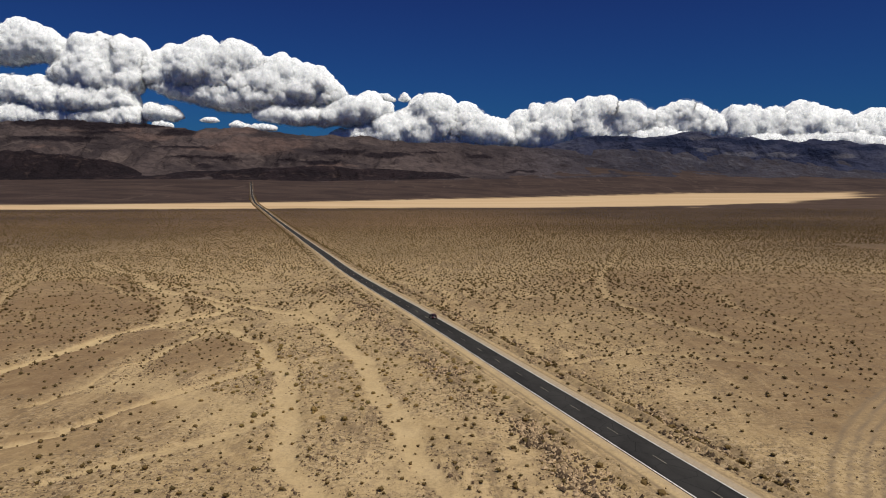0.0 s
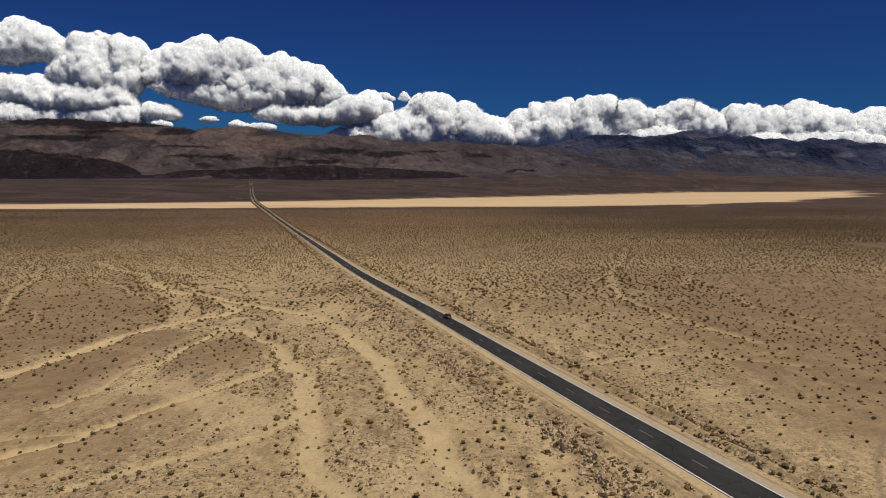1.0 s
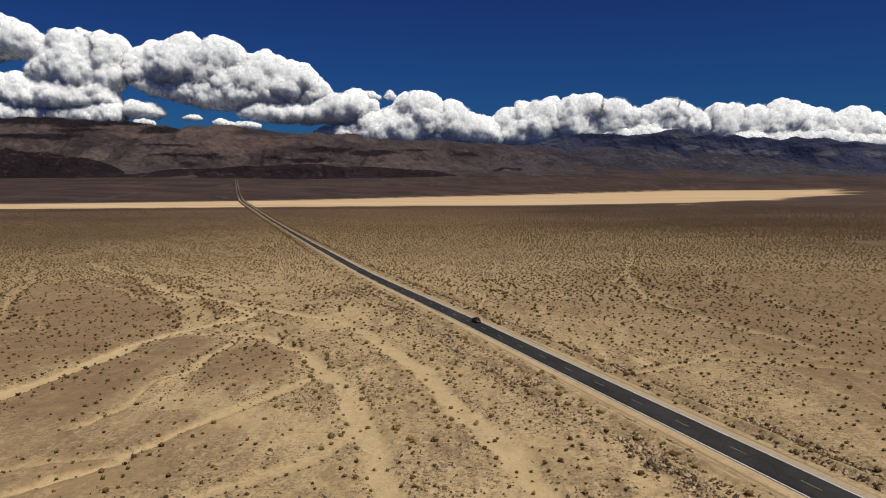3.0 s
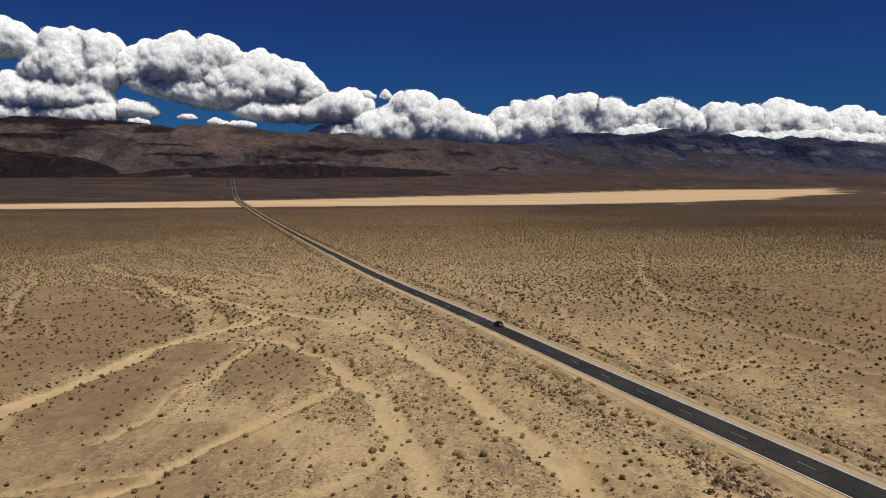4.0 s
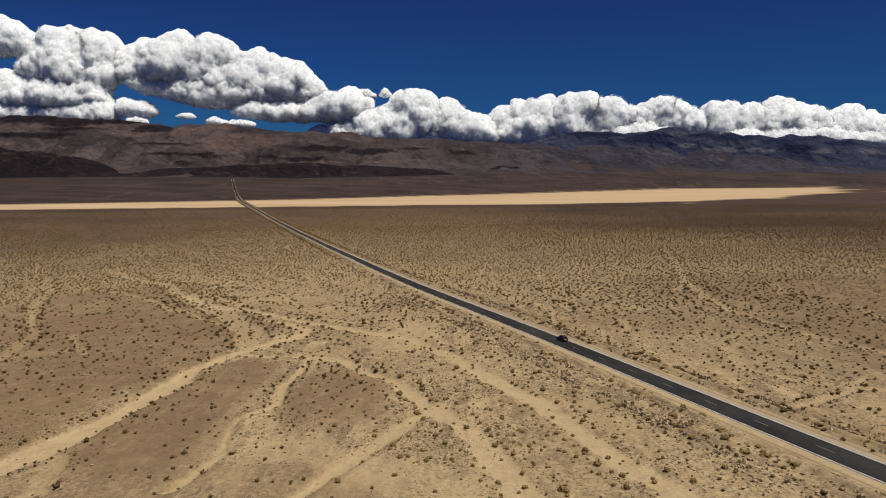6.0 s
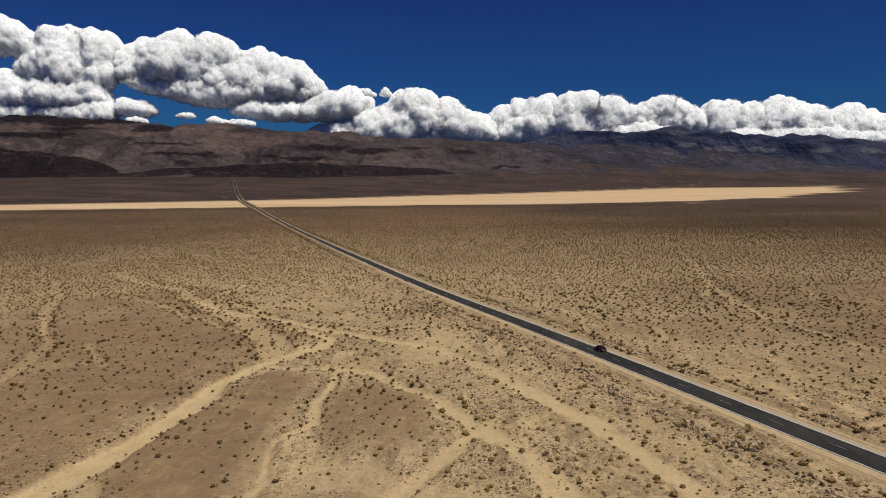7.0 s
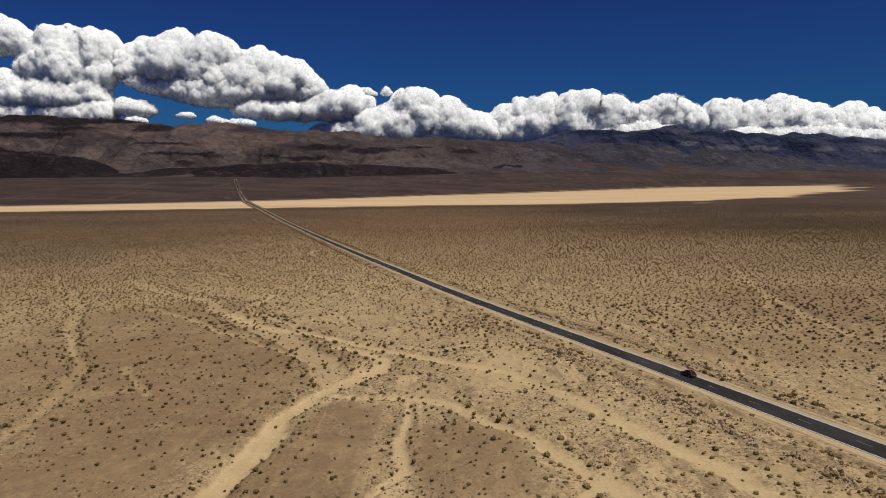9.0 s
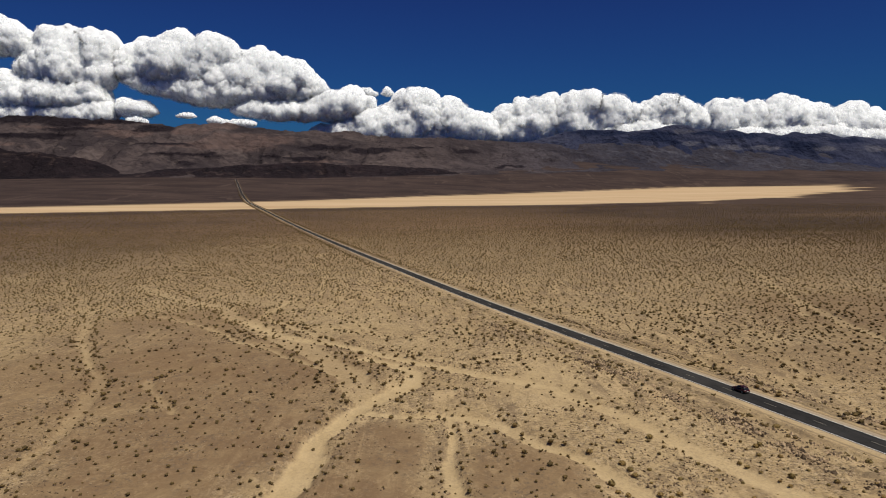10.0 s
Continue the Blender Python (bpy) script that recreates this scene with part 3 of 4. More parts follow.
    berm = np.where(off > 0, 0.75 * np.exp(-((a - 9.6) / 1.0) ** 2), 0.55 * np.exp(-((a - 8.6) / 0.9) ** 2))[None, :] * (0.3 + 1.4 * fbm(px / 9, py / 9, 62, 3)) + 0.25 * (lump - 0.5) * (a > 6.5)
    # outer line on the right: the berm's shadow, put into colour and a groove
    ruts_and_berm_shade = np.where(off > 0, np.exp(-((a - 5.8) / 0.28) ** 2) + 0.9 * np.exp(-((a - 7.6) / 0.25) ** 2), 0.9 * np.exp(-((a - 5.9) / 0.26) ** 2) + 0.7 * np.exp(-((a - 7.2) / 0.22) ** 2))[None, :] * (0.4 + 0.9 * fbm(px / 6, py / 14, 63, 3))
    h = -0.05 - 0.02 * (a - 3.55) + berm - 0.1 * ruts_and_berm_shade - smooth(13.0, 17, a) * (0.9 + 0.0012 * np.clip(ys - 250, 0, 3000)[:, None])
    sandy = (1 - 0.75 * smooth(300, 800, ys))[:, None] * np.where(off > 0, 0.8 - 0.6 * smooth(5.5, 7.5, a), 0.9 - 0.7 * smooth(5.2, 7.0, a))[None, :] * np.ones_like(px)
    rubb = smooth(6.8, 9.5, a)[None, :] * smooth(0.4, 0.62, fbm(px / 5, py / 5, 64, 3)) * nearby
    f = {"sand": sandy, "rut_or_shade": np.clip(1.1 * ruts_and_berm_shade, 0, 0.85), "rubble": rubb, "pavement": 0 * px, "grey": (0.85 * (1 - smooth(4.9, 5.5, off)) * (off > 0) + 0.3 * (1 - smooth(4.2, 4.9, a)) * (off < 0))[None, :] * (1 - smooth(500, 1200, ys))[:, None] + 0 * px, "lake": 0 * px,
         "brush": smooth(300, 900, ys)[:, None] * 0.75 * smooth(4.6, 6.0, a)[None, :] + 0 * px, "varnish_and_shade": 0.85 * smooth(1900, 2200, ys)[:, None] + 0 * px}
    for s, name in ((slice(0, 44), "shoulder"), (slice(44, 88), "shoulder")):
        v = ribbon(ys, off[s], h[:, s], True)
        new(name, mesh_from(name, v, grid_faces(44, len(ys)), M_GROUND, {k: q[:, s] for k, q in f.items()})).parent = road
    return road


build_road()

# ---- mountains ----
CREST_MAIN = [(-0.6773, 0.0849), (-0.6284, 0.0868), (-0.5875, 0.0886), (-0.563, 0.0879), (-0.5386, 0.0856), (-0.5058, 0.0841), (-0.4729, 0.0843), (-0.4484, 0.0803), (-0.4237, 0.0779), (-0.3947, 0.0772), (-0.3783, 0.0723), (-0.3699, 0.0757), (-0.3573, 0.0782), (-0.3407, 0.0758), (-0.3198, 0.0792), (-0.2989, 0.0785), (-0.274, 0.0736), (-0.2489, 0.0712), (-0.2154, 0.068), (-0.1902, 0.0665), (-0.169, 0.0691), (-0.1522, 0.0658), (-0.131, 0.0667), (-0.1098, 0.066), (-0.0929, 0.061), (-0.0674, 0.0603), (-0.0461, 0.0578), (-0.0119, 0.058), (0.0395, 0.0573), (0.0653, 0.0549), (0.0997, 0.0533), (0.1257, 0.0517), (0.169, 0.0502), (0.2125, 0.0469), (0.256, 0.0496), (0.2997, 0.0515), (0.3437, 0.0465), (0.3878, 0.0458), (0.432, 0.0434), (0.4765, 0.0401), (0.5211, 0.0385), (0.5659, 0.0352), (0.6107, 0.0353), (0.6557, 0.0337), (0.7172, 0.0313), (0.7918, 0.0289)]
CREST_FAR = [(-0.0451, 0.0518), (-0.0151, 0.0553), (0.002, 0.0604), (0.0191, 0.0614), (0.0406, 0.0547), (0.0923, 0.0506), (0.1529, 0.0517), (0.1788, 0.0578), (0.2133, 0.0681), (0.2307, 0.0699), (0.2568, 0.0692), (0.2785, 0.0718), (0.2917, 0.0702), (0.3093, 0.0668), (0.3442, 0.0712), (0.3703, 0.0773), (0.3878, 0.0791), (0.401, 0.0783), (0.4145, 0.0724), (0.4409, 0.0734), (0.4588, 0.0692), (0.4746, 0.0718), (0.4944, 0.0659), (0.521, 0.0669), (0.5479, 0.0627), (0.5698, 0.0688), (0.588, 0.0645), (0.6147, 0.0664), (0.6464, 0.0605), (0.6643, 0.0623), (0.7006, 0.0581), (0.717, 0.0555), (0.7913, 0.0549), (0.8554, 0.0499)]
CREST_LOW = [(-0.6822, 0.0399), (-0.6333, 0.0401), (-0.6091, 0.0352), (-0.5763, 0.0353), (-0.5521, 0.0296), (-0.5111, 0.0255), (-0.4827, 0.0172), (-0.4706, 0.0114), (-0.4585, 0.0039), (-0.4377, 0.0039), (-0.4125, 0.0082), (-0.3874, 0.0108), (-0.3539, 0.0117), (-0.3204, 0.0126), (-0.2866, 0.0169), (-0.253, 0.017), (-0.2192, 0.0196), (-0.1769, 0.0206), (-0.1515, 0.0198), (-0.1346, 0.0164), (-0.1005, 0.0174), (-0.0664, 0.0157), (-0.0322, 0.0133), (0.0021, 0.0125), (0.0322, 0.0092), (0.0537, 0.0049)]


def mountain_range(name, label, mat, x0, x1, step, rows, toe_y, crest_y, crest, toe_z, rough, spur, seed, grounded=False, outcrops_and_shade=(), tawny=(), shape=1.45):
    """A range that climbs from its toe line to its crest line, cut by gullies, and falls away behind."""
    xs = np.arange(x0, x1, step)
    v = np.concatenate([np.linspace(-0.12, 1, rows), np.linspace(1.06, 1.5, 8)])
    U, V = np.meshgrid(xs, v)
    ty, cy = toe_y(U) + 90 * (fbm(U / 160, 0 * U, seed + 7, 4) - 0.5), crest_y(U)
    yy = ty + (cy - ty) * V
    a = (U + 37) / (cy - 25)
    top = 45.4 + table(a, crest) * (cy - 25)
    base = land(U, yy) - 3 if grounded else toe_z(U)
    rise = np.clip(V, 0, 1)
    fine = 0.015 + 0.05 * smooth(0.25, 0.8, rise) + 0.05 * grounded
    warp = 0.6 * (fbm(U / 320, yy / 320, seed + 5, 3) - 0.5)
    gully = ridged(U / spur + warp * 2 + 0.35 * V, yy / (spur * 2.0) + warp, seed, 5)
    bulk = rise ** shape
    lumps = fbm(U / 420, yy / 300, seed + 9, 3) - 0.5
    z = base + (top - base) * (bulk + ((gully - 0.5) * rough + 0.3 * lumps) * 4 * smooth(0.08, 0.5, rise) * rise * (1 - rise) ** 0.8)
    z = z + (top - base) * fine * (ridged(U / (spur * 0.4), yy / (spur * 0.5), seed + 3, 4) - 0.55) * smooth(0, 0.2, rise)
    z = np.where(V > 1, top - (top - base) * 0.8 * (V - 1) / 0.5, z)
    z = np.where(V < 0, base + 260 * V, z)
    spots = []
    for rows_ in (outcrops_and_shade, tawny):
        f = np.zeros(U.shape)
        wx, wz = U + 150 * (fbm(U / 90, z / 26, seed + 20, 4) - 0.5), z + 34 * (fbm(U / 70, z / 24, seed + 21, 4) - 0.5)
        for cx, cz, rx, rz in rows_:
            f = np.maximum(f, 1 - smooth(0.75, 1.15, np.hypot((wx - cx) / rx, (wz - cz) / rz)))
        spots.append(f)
    z = z + spots[0] * 9 * (ridged(U / 45, yy / 60, seed + 30, 4) - 0.3)
    return tagged(new(name, mesh_from(name, np.stack([U, yy, z], -1).reshape(-1, 3), grid_faces(len(xs), len(v)), mat, {"outcrop_or_shade": spots[0], "tawny": spots[1]})), label, "mountain")


# dark lava ledges, cloud shadow painted on the crest, and ruddy weathered slopes: x, z, half width, half height
OUTCROPS_AND_SHADE = [(-2175, 342, 233, 25), (-1922, 331, 187, 25), (-1736, 341, 190, 16), (-1519, 302, 101, 28), (-1918, 290, 153, 15), (-2065, 251, 238, 18), (-1231, 148, 195, 11), (-1206, 104, 72, 11), (-700, 136, 209, 12), (-597, 197, 152, 22), (-324, 185, 116, 23), (-875, 137, 29, 9), (-1362, 206, 179, 9), (186, 191, 89, 14), (429, 98, 97, 10), (-118, 207, 101, 10)]
TAWNY = [(-1763, 313, 93, 22), (-1628, 269, 123, 28), (-1172, 319, 109, 26), (-1307, 287, 138, 22), (-2123, 194, 52, 14), (-1015, 227, 246, 55), (-2080, 297, 91, 12), (-612, 121, 119, 9), (-373, 78, 88, 9), (-1303, 197, 89, 6)]
# far range: ridge shading painted as dark patches, then paler patches
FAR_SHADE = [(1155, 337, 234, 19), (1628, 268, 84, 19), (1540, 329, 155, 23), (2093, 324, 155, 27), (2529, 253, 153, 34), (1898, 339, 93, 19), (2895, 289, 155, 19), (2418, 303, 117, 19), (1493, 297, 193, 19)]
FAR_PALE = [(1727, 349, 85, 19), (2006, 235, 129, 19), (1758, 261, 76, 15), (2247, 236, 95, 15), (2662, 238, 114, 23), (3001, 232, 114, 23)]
toe_line = lambda x: table(x, TOE) - 40
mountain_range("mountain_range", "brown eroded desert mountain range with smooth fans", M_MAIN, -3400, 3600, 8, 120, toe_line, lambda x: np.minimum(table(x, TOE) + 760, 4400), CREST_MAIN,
               lambda x: table(x, TOE_UP) - 4, 0.3, 200, 71, outcrops_and_shade=OUTCROPS_AND_SHADE, tawny=TAWNY)
mountain_range("far_mountain_range", "distant mountain range painted haze-blue under the clouds", M_FAR, -300, 4000, 8, 80, lambda x: 0 * x + 4200, lambda x: 0 * x + 4540, CREST_FAR,
               lambda x: 0 * x + 100, 0.42, 300, 81, outcrops_and_shade=FAR_SHADE, tawny=FAR_PALE, shape=1.1)
mountain_range("basalt_hills", "low dark basalt hills at the mountain foot", M_LOW, -2300, 330, 6, 44, lambda x: table(x, TOE) - 60, lambda x: table(x, TOE) + 130, CREST_LOW,
               lambda x: table(x, TOE_UP) - 22, 0.55, 90, 91, True)


# ---- clouds ----
def ball(level):
    bm = bmesh.new()
    bmesh.ops.create_icosphere(bm, subdivisions=level, radius=1)
    v = np.array([p.co[:] for p in bm.verts])
    f = np.array([[q.index for q in p.verts] for p in bm.faces])
    bm.free()
    return v, f


def cell_noise(p, seed):
    """Squared distance to the nearest of scattered points: rounded billows with creases between."""
    base = np.floor(p).astype(np.int64)
    best = np.full(len(p), 9.0)
    for i in (-1, 0, 1):
        for j in (-1, 0, 1):
            for k in (-1, 0, 1):
                c = base + (i, j, k)
                mixed = c[:, 2] * 7919
                q = c + np.stack([lattice(c[:, 0] + mixed, c[:, 1], seed + m) for m in (0, 1, 2)], -1)
                best = np.minimum(best, ((q - p) ** 2).sum(1))
    return best


def grid_normals(p, out):
    """Outward normals of a tube of rings (rings closed along the first axis)."""
    du = np.roll(p, -1, 0) - np.roll(p, 1, 0)
    dv = np.gradient(p, axis=1)
    n = np.cross(du, dv)
    n /= np.linalg.norm(n, axis=-1, keepdims=True) + 1e-9
    return n * np.where((n * out).sum(-1, keepdims=True).sum() < 0, -1.0, 1.0)


def billow_mesh(name, depth, columns, seed):
    """A heap of billows between its top and its base line (columns: across, top, base), with a flat base."""
    ax, top, low = (np.array([c[i] for c in columns]) for i in range(3))
    span = ax[-1] - ax[0]
    n = max(20, int(span * depth / 4.6))
    a = np.linspace(ax[0], ax[-1], n)
    hi, lo = np.interp(a, ax, top), np.interp(a, ax, low)
    w = max(1, int(0.004 / span * n))
    even = lambda v: np.convolve(np.pad(v, w, "edge"), np.full(2 * w + 1, 1 / (2 * w + 1)), "valid")
    hi, lo = even(hi), even(lo)
    tall = (hi - lo) * depth
    usual = float(np.percentile(tall, 70))
    t = np.linspace(-1, 1, n)
    close = np.sqrt(np.clip(1 - np.abs(t) ** max(4.0, 2.2 * span * depth / usual), 0.0004, 1))
    up = np.concatenate([np.radians(np.linspace(-115, 125, max(18, int(1.25 * usual / 4.2)))), np.radians(np.linspace(135, 235, 8))])
    c, s = np.cos(up)[:, None], np.sin(up)[:, None]
    z = 45.4 + lo * depth + tall * (0.42 + close * np.where(s > 0, 0.52 * s, 0.46 * s))
    thick = np.minimum(0.55 * tall + 12, 130) * close
    y = 25 + depth - c * thick
    p = np.stack([np.broadcast_to(-37 + a * depth, z.shape), y, z], -1)
    core = np.stack([-37 + a * depth, np.full(n, 25.0 + depth), 45.4 + lo * depth + 0.42 * tall], -1)[None]
    under = (1 - 0.4 * smooth(0.0, 0.9, -s)) * close ** 0.5
    size = 0.8 * usual
    k = 0
    while size > 9:
        nrm = grid_normals(p, p - core)
        flat = p.reshape(-1, 3)
        warp = 0.35 * np.stack([vnoise(flat[:, 0] / size, flat[:, 2] / size + flat[:, 1] / size, seed + m) for m in range(3)], -1)
        lump = 0.32 - 0.9 * np.tanh(cell_noise(flat / size + warp + 7.3 * k, seed + 11 * k) / 0.9)
        patch = 0.5 + 0.9 * smooth(0.25, 0.75, vnoise(flat[:, 0] / (3 * size), flat[:, 2] / (3 * size), seed + 90 + k))
        p = p + nrm * ((0.3, 0.36, 0.4, 0.38, 0.34, 0.28, 0.24)[min(k, 6)] * size * under * (lump * patch).reshape(p.shape[:2]))[..., None]
        size *= 0.56
        k += 1
    fine = grid_normals(p, p - core)
    broad = fine
    for _ in range(10):
        broad = (broad + np.roll(broad, 1, 0) + np.roll(broad, -1, 0)) / 3
        pad = np.pad(broad, ((0, 0), (1, 1), (0, 0)), "edge")
        broad = (pad[:, :-2] + pad[:, 1:-1] + pad[:, 2:]) / 3
    lift = 0.45 * smooth(-1.2, 0.1, broad[..., 2:])
    shade = 0.55 * fine + 0.45 * broad + lift * np.array([0, 0, 1.0])
    shade[..., 2] = np.maximum(shade[..., 2], -0.1)
    shade /= np.linalg.norm(shade, axis=-1, keepdims=True)
    m = p.shape[0]
    i = np.arange(m * n).reshape(m, n)
    j = np.roll(i, -1, 0)
    faces = np.stack([i[:, :-1], j[:, :-1], j[:, 1:], i[:, 1:]], -1).reshape(-1, 4)
    face = np.cross(np.roll(p, -1, 0)[:, :-1] - p[:, :-1], p[:, 1:] - p[:, :-1])
    if (face * fine[:, :-1]).sum() < 0:
        faces = faces[:, ::-1]
    soft = 0.15 * fine + broad + lift * np.array([0, 0, 1.0])
    soft[..., 2] = np.maximum(soft[..., 2], -0.1)
    soft /= np.linalg.norm(soft, axis=-1, keepdims=True)
    layers, normals, count = [p], [shade], len(faces)
    skin = faces[: int((len(up) - 8) * 0.72) * (n - 1)]
    for reach in (6.0, 14.0):
        layers.append(p + broad * (reach * np.minimum(1.0, usual / 130) * close ** 0.5)[None, :, None])
        normals.append(soft)
    faces = np.concatenate([faces] + [skin + k * m * n for k in range(1, len(layers))])
    me = mesh_from(name, np.stack(layers).reshape(-1, 3), faces, [M_CLOUD, M_VEIL])
    me.polygons.foreach_set("material_index", (np.arange(len(faces)) >= count).astype(np.int32))
    me.normals_split_custom_set_from_vertices(np.stack(normals).reshape(-1, 3).tolist())
    return me


def cloud(label, seed, *heaps):
    """A cumulus of one heap, or of several heaps as parts."""
    if len(heaps) == 1:
        ob = new("cloud", billow_mesh("cloud", *heaps[0], seed))
    else:
        ob = new("cloud")
        for k, (depth, columns) in enumerate(heaps):
            new("billow", billow_mesh("billow", depth, columns, seed + 200 * k)).parent = ob
    return tagged(ob, label, "cloud", "cumulus clouds over the mountains")


cloud("towering white cumulus cloud with grey folds", 500,
      (4800, [(-0.695, 0.2205, 0.1667), (-0.663, 0.2361, 0.1704), (-0.637, 0.2414, 0.1736), (-0.616, 0.2376, 0.1763), (-0.597, 0.224, 0.1739), (-0.579, 0.2165, 0.1695), (-0.567, 0.2038, 0.1684), (-0.56, 0.1885, 0.1678)]),
      (4760, [(-0.603, 0.1752, 0.1311), (-0.588, 0.2036, 0.127), (-0.579, 0.2191, 0.1246), (-0.571, 0.2258, 0.1221), (-0.555, 0.227, 0.1172), (-0.538, 0.2159, 0.1164), (-0.522, 0.2191, 0.1157), (-0.507, 0.2183, 0.1162), (-0.491, 0.2097, 0.1179), (-0.478, 0.2098, 0.1193), (-0.463, 0.21, 0.1266), (-0.451, 0.1894, 0.135), (-0.448, 0.1687, 0.1374)]))
cloud("grey-bottomed cumulus cloud in layers", 507,
      (4720, [(-0.7, 0.1538, 0.1043), (-0.653, 0.1593, 0.1037), (-0.622, 0.1569, 0.1032), (-0.592, 0.1478, 0.0971), (-0.561, 0.1434, 0.0951), (-0.54, 0.1472, 0.0942), (-0.519, 0.1416, 0.0943), (-0.487, 0.1449, 0.095), (-0.467, 0.132, 0.097), (-0.459, 0.1189, 0.0978)]))
cloud("low bright white cloud bank behind the mountains", 514,
      (4690, [(-0.703, 0.1164, 0.0728), (-0.657, 0.1146, 0.073), (-0.626, 0.1137, 0.0732), (-0.595, 0.1076, 0.0733), (-0.558, 0.1062, 0.0735), (-0.521, 0.1059, 0.0737), (-0.49, 0.1103, 0.0738), (-0.458, 0.1147, 0.074)]))
cloud("thin grey cloud shred in the gap above the crest", 521,
      (4700, [(-0.461, 0.1057, 0.0883), (-0.447, 0.1148, 0.0875), (-0.431, 0.1149, 0.0866), (-0.415, 0.1113, 0.0875), (-0.405, 0.1045, 0.0886), (-0.395, 0.0939, 0.0897)]))
cloud("small bright cloud scrap behind the crest", 528,
      (4640, [(-0.446, 0.0831, 0.0756), (-0.438, 0.0874, 0.0757), (-0.425, 0.0874, 0.0757), (-0.413, 0.0822, 0.0758)]))
cloud("faint thin cloud wisp in blue sky", 535,
      (4560, [(-0.372, 0.0887, 0.0866), (-0.363, 0.0936, 0.0852), (-0.35, 0.0936, 0.0849), (-0.341, 0.0889, 0.0862)]))
cloud("low white cloud scraps behind the crest", 542,
      (4640, [(-0.327, 0.0853, 0.0783), (-0.315, 0.089, 0.0764), (-0.294, 0.0827, 0.0729), (-0.273, 0.085, 0.0726), (-0.253, 0.0808, 0.0733)]))
cloud("large white cumulus cloud with a flat grey base", 549,
      (4780, [(-0.467, 0.1451, 0.1399), (-0.46, 0.1634, 0.1375), (-0.441, 0.1817, 0.1317), (-0.435, 0.1999, 0.1304), (-0.421, 0.2068, 0.1271), (-0.395, 0.2055, 0.1235), (-0.379, 0.2134, 0.1226), (-0.363, 0.2176, 0.1216), (-0.347, 0.2111, 0.1207), (-0.335, 0.2008, 0.1216), (-0.321, 0.2113, 0.1226), (-0.305, 0.213, 0.1237), (-0.284, 0.2065, 0.1253), (-0.274, 0.1936, 0.128), (-0.258, 0.1833, 0.1321), (-0.243, 0.1677, 0.1361)]),
      (4765, [(-0.329, 0.1435, 0.1224), (-0.307, 0.1725, 0.118), (-0.285, 0.1893, 0.1136), (-0.274, 0.1936, 0.1133), (-0.264, 0.1885, 0.113), (-0.242, 0.1913, 0.1123), (-0.227, 0.1836, 0.1122), (-0.2, 0.176, 0.112), (-0.179, 0.1761, 0.1134), (-0.166, 0.1631, 0.1142), (-0.15, 0.1447, 0.1224), (-0.144, 0.1305, 0.1262)]),
      (4750, [(-0.451, 0.1426, 0.1358), (-0.429, 0.148, 0.1287), (-0.398, 0.1508, 0.1204), (-0.371, 0.1447, 0.1137), (-0.339, 0.1486, 0.1054), (-0.308, 0.1436, 0.1016), (-0.276, 0.1491, 0.1034), (-0.244, 0.1441, 0.1096), (-0.212, 0.139, 0.1098), (-0.179, 0.1408, 0.1118), (-0.153, 0.1394, 0.1213), (-0.145, 0.1299, 0.1273)]))
cloud("white cumulus cloud above the mountain crest", 556,
      (4700, [(-0.292, 0.0961, 0.0924), (-0.282, 0.1068, 0.0904), (-0.266, 0.1122, 0.0872), (-0.223, 0.1114, 0.082), (-0.196, 0.1099, 0.0825), (-0.175, 0.1047, 0.0846), (-0.159, 0.0941, 0.0861)]),
      (4715, [(-0.202, 0.0885, 0.0832), (-0.186, 0.1073, 0.083), (-0.164, 0.1197, 0.0828), (-0.145, 0.1315, 0.0815), (-0.126, 0.1316, 0.0802), (-0.11, 0.1328, 0.0831), (-0.093, 0.1265, 0.088), (-0.077, 0.116, 0.0977), (-0.074, 0.1042, 0.0999)]),
      (4760, [(-0.101, 0.1265, 0.1212), (-0.093, 0.1313, 0.1199), (-0.082, 0.1309, 0.1191), (-0.071, 0.1224, 0.1192)]))
cloud("tiny white cloud puff in blue sky", 563,
      (4760, [(-0.068, 0.1224, 0.1203), (-0.062, 0.1321, 0.119), (-0.056, 0.1342, 0.1186), (-0.048, 0.1236, 0.1204)]))
cloud("piled white cumulus cloud behind the mountains", 570,
      (4740, [(-0.182, 0.068, 0.05), (-0.165, 0.079, 0.05), (-0.149, 0.082, 0.05), (-0.132, 0.087, 0.0501), (-0.102, 0.0917, 0.0502), (-0.088, 0.0999, 0.0503), (-0.069, 0.1, 0.0503), (-0.061, 0.108, 0.0504), (-0.047, 0.1135, 0.0504), (-0.045, 0.1269, 0.0504), (-0.034, 0.1323, 0.0505), (-0.012, 0.134, 0.0505), (0.01, 0.1272, 0.0506), (0.027, 0.1193, 0.0507), (0.033, 0.114, 0.0507), (0.041, 0.1006, 0.0507), (0.049, 0.0844, 0.0508)]),
      (4720, [(-0.006, 0.0733, 0.0506), (0.005, 0.095, 0.0506), (0.022, 0.1139, 0.0507), (0.033, 0.1204, 0.0507), (0.052, 0.121, 0.0508), (0.06, 0.1061, 0.0508), (0.071, 0.0991, 0.0508), (0.096, 0.0955, 0.0509), (0.11, 0.0874, 0.051), (0.121, 0.0739, 0.051)]))
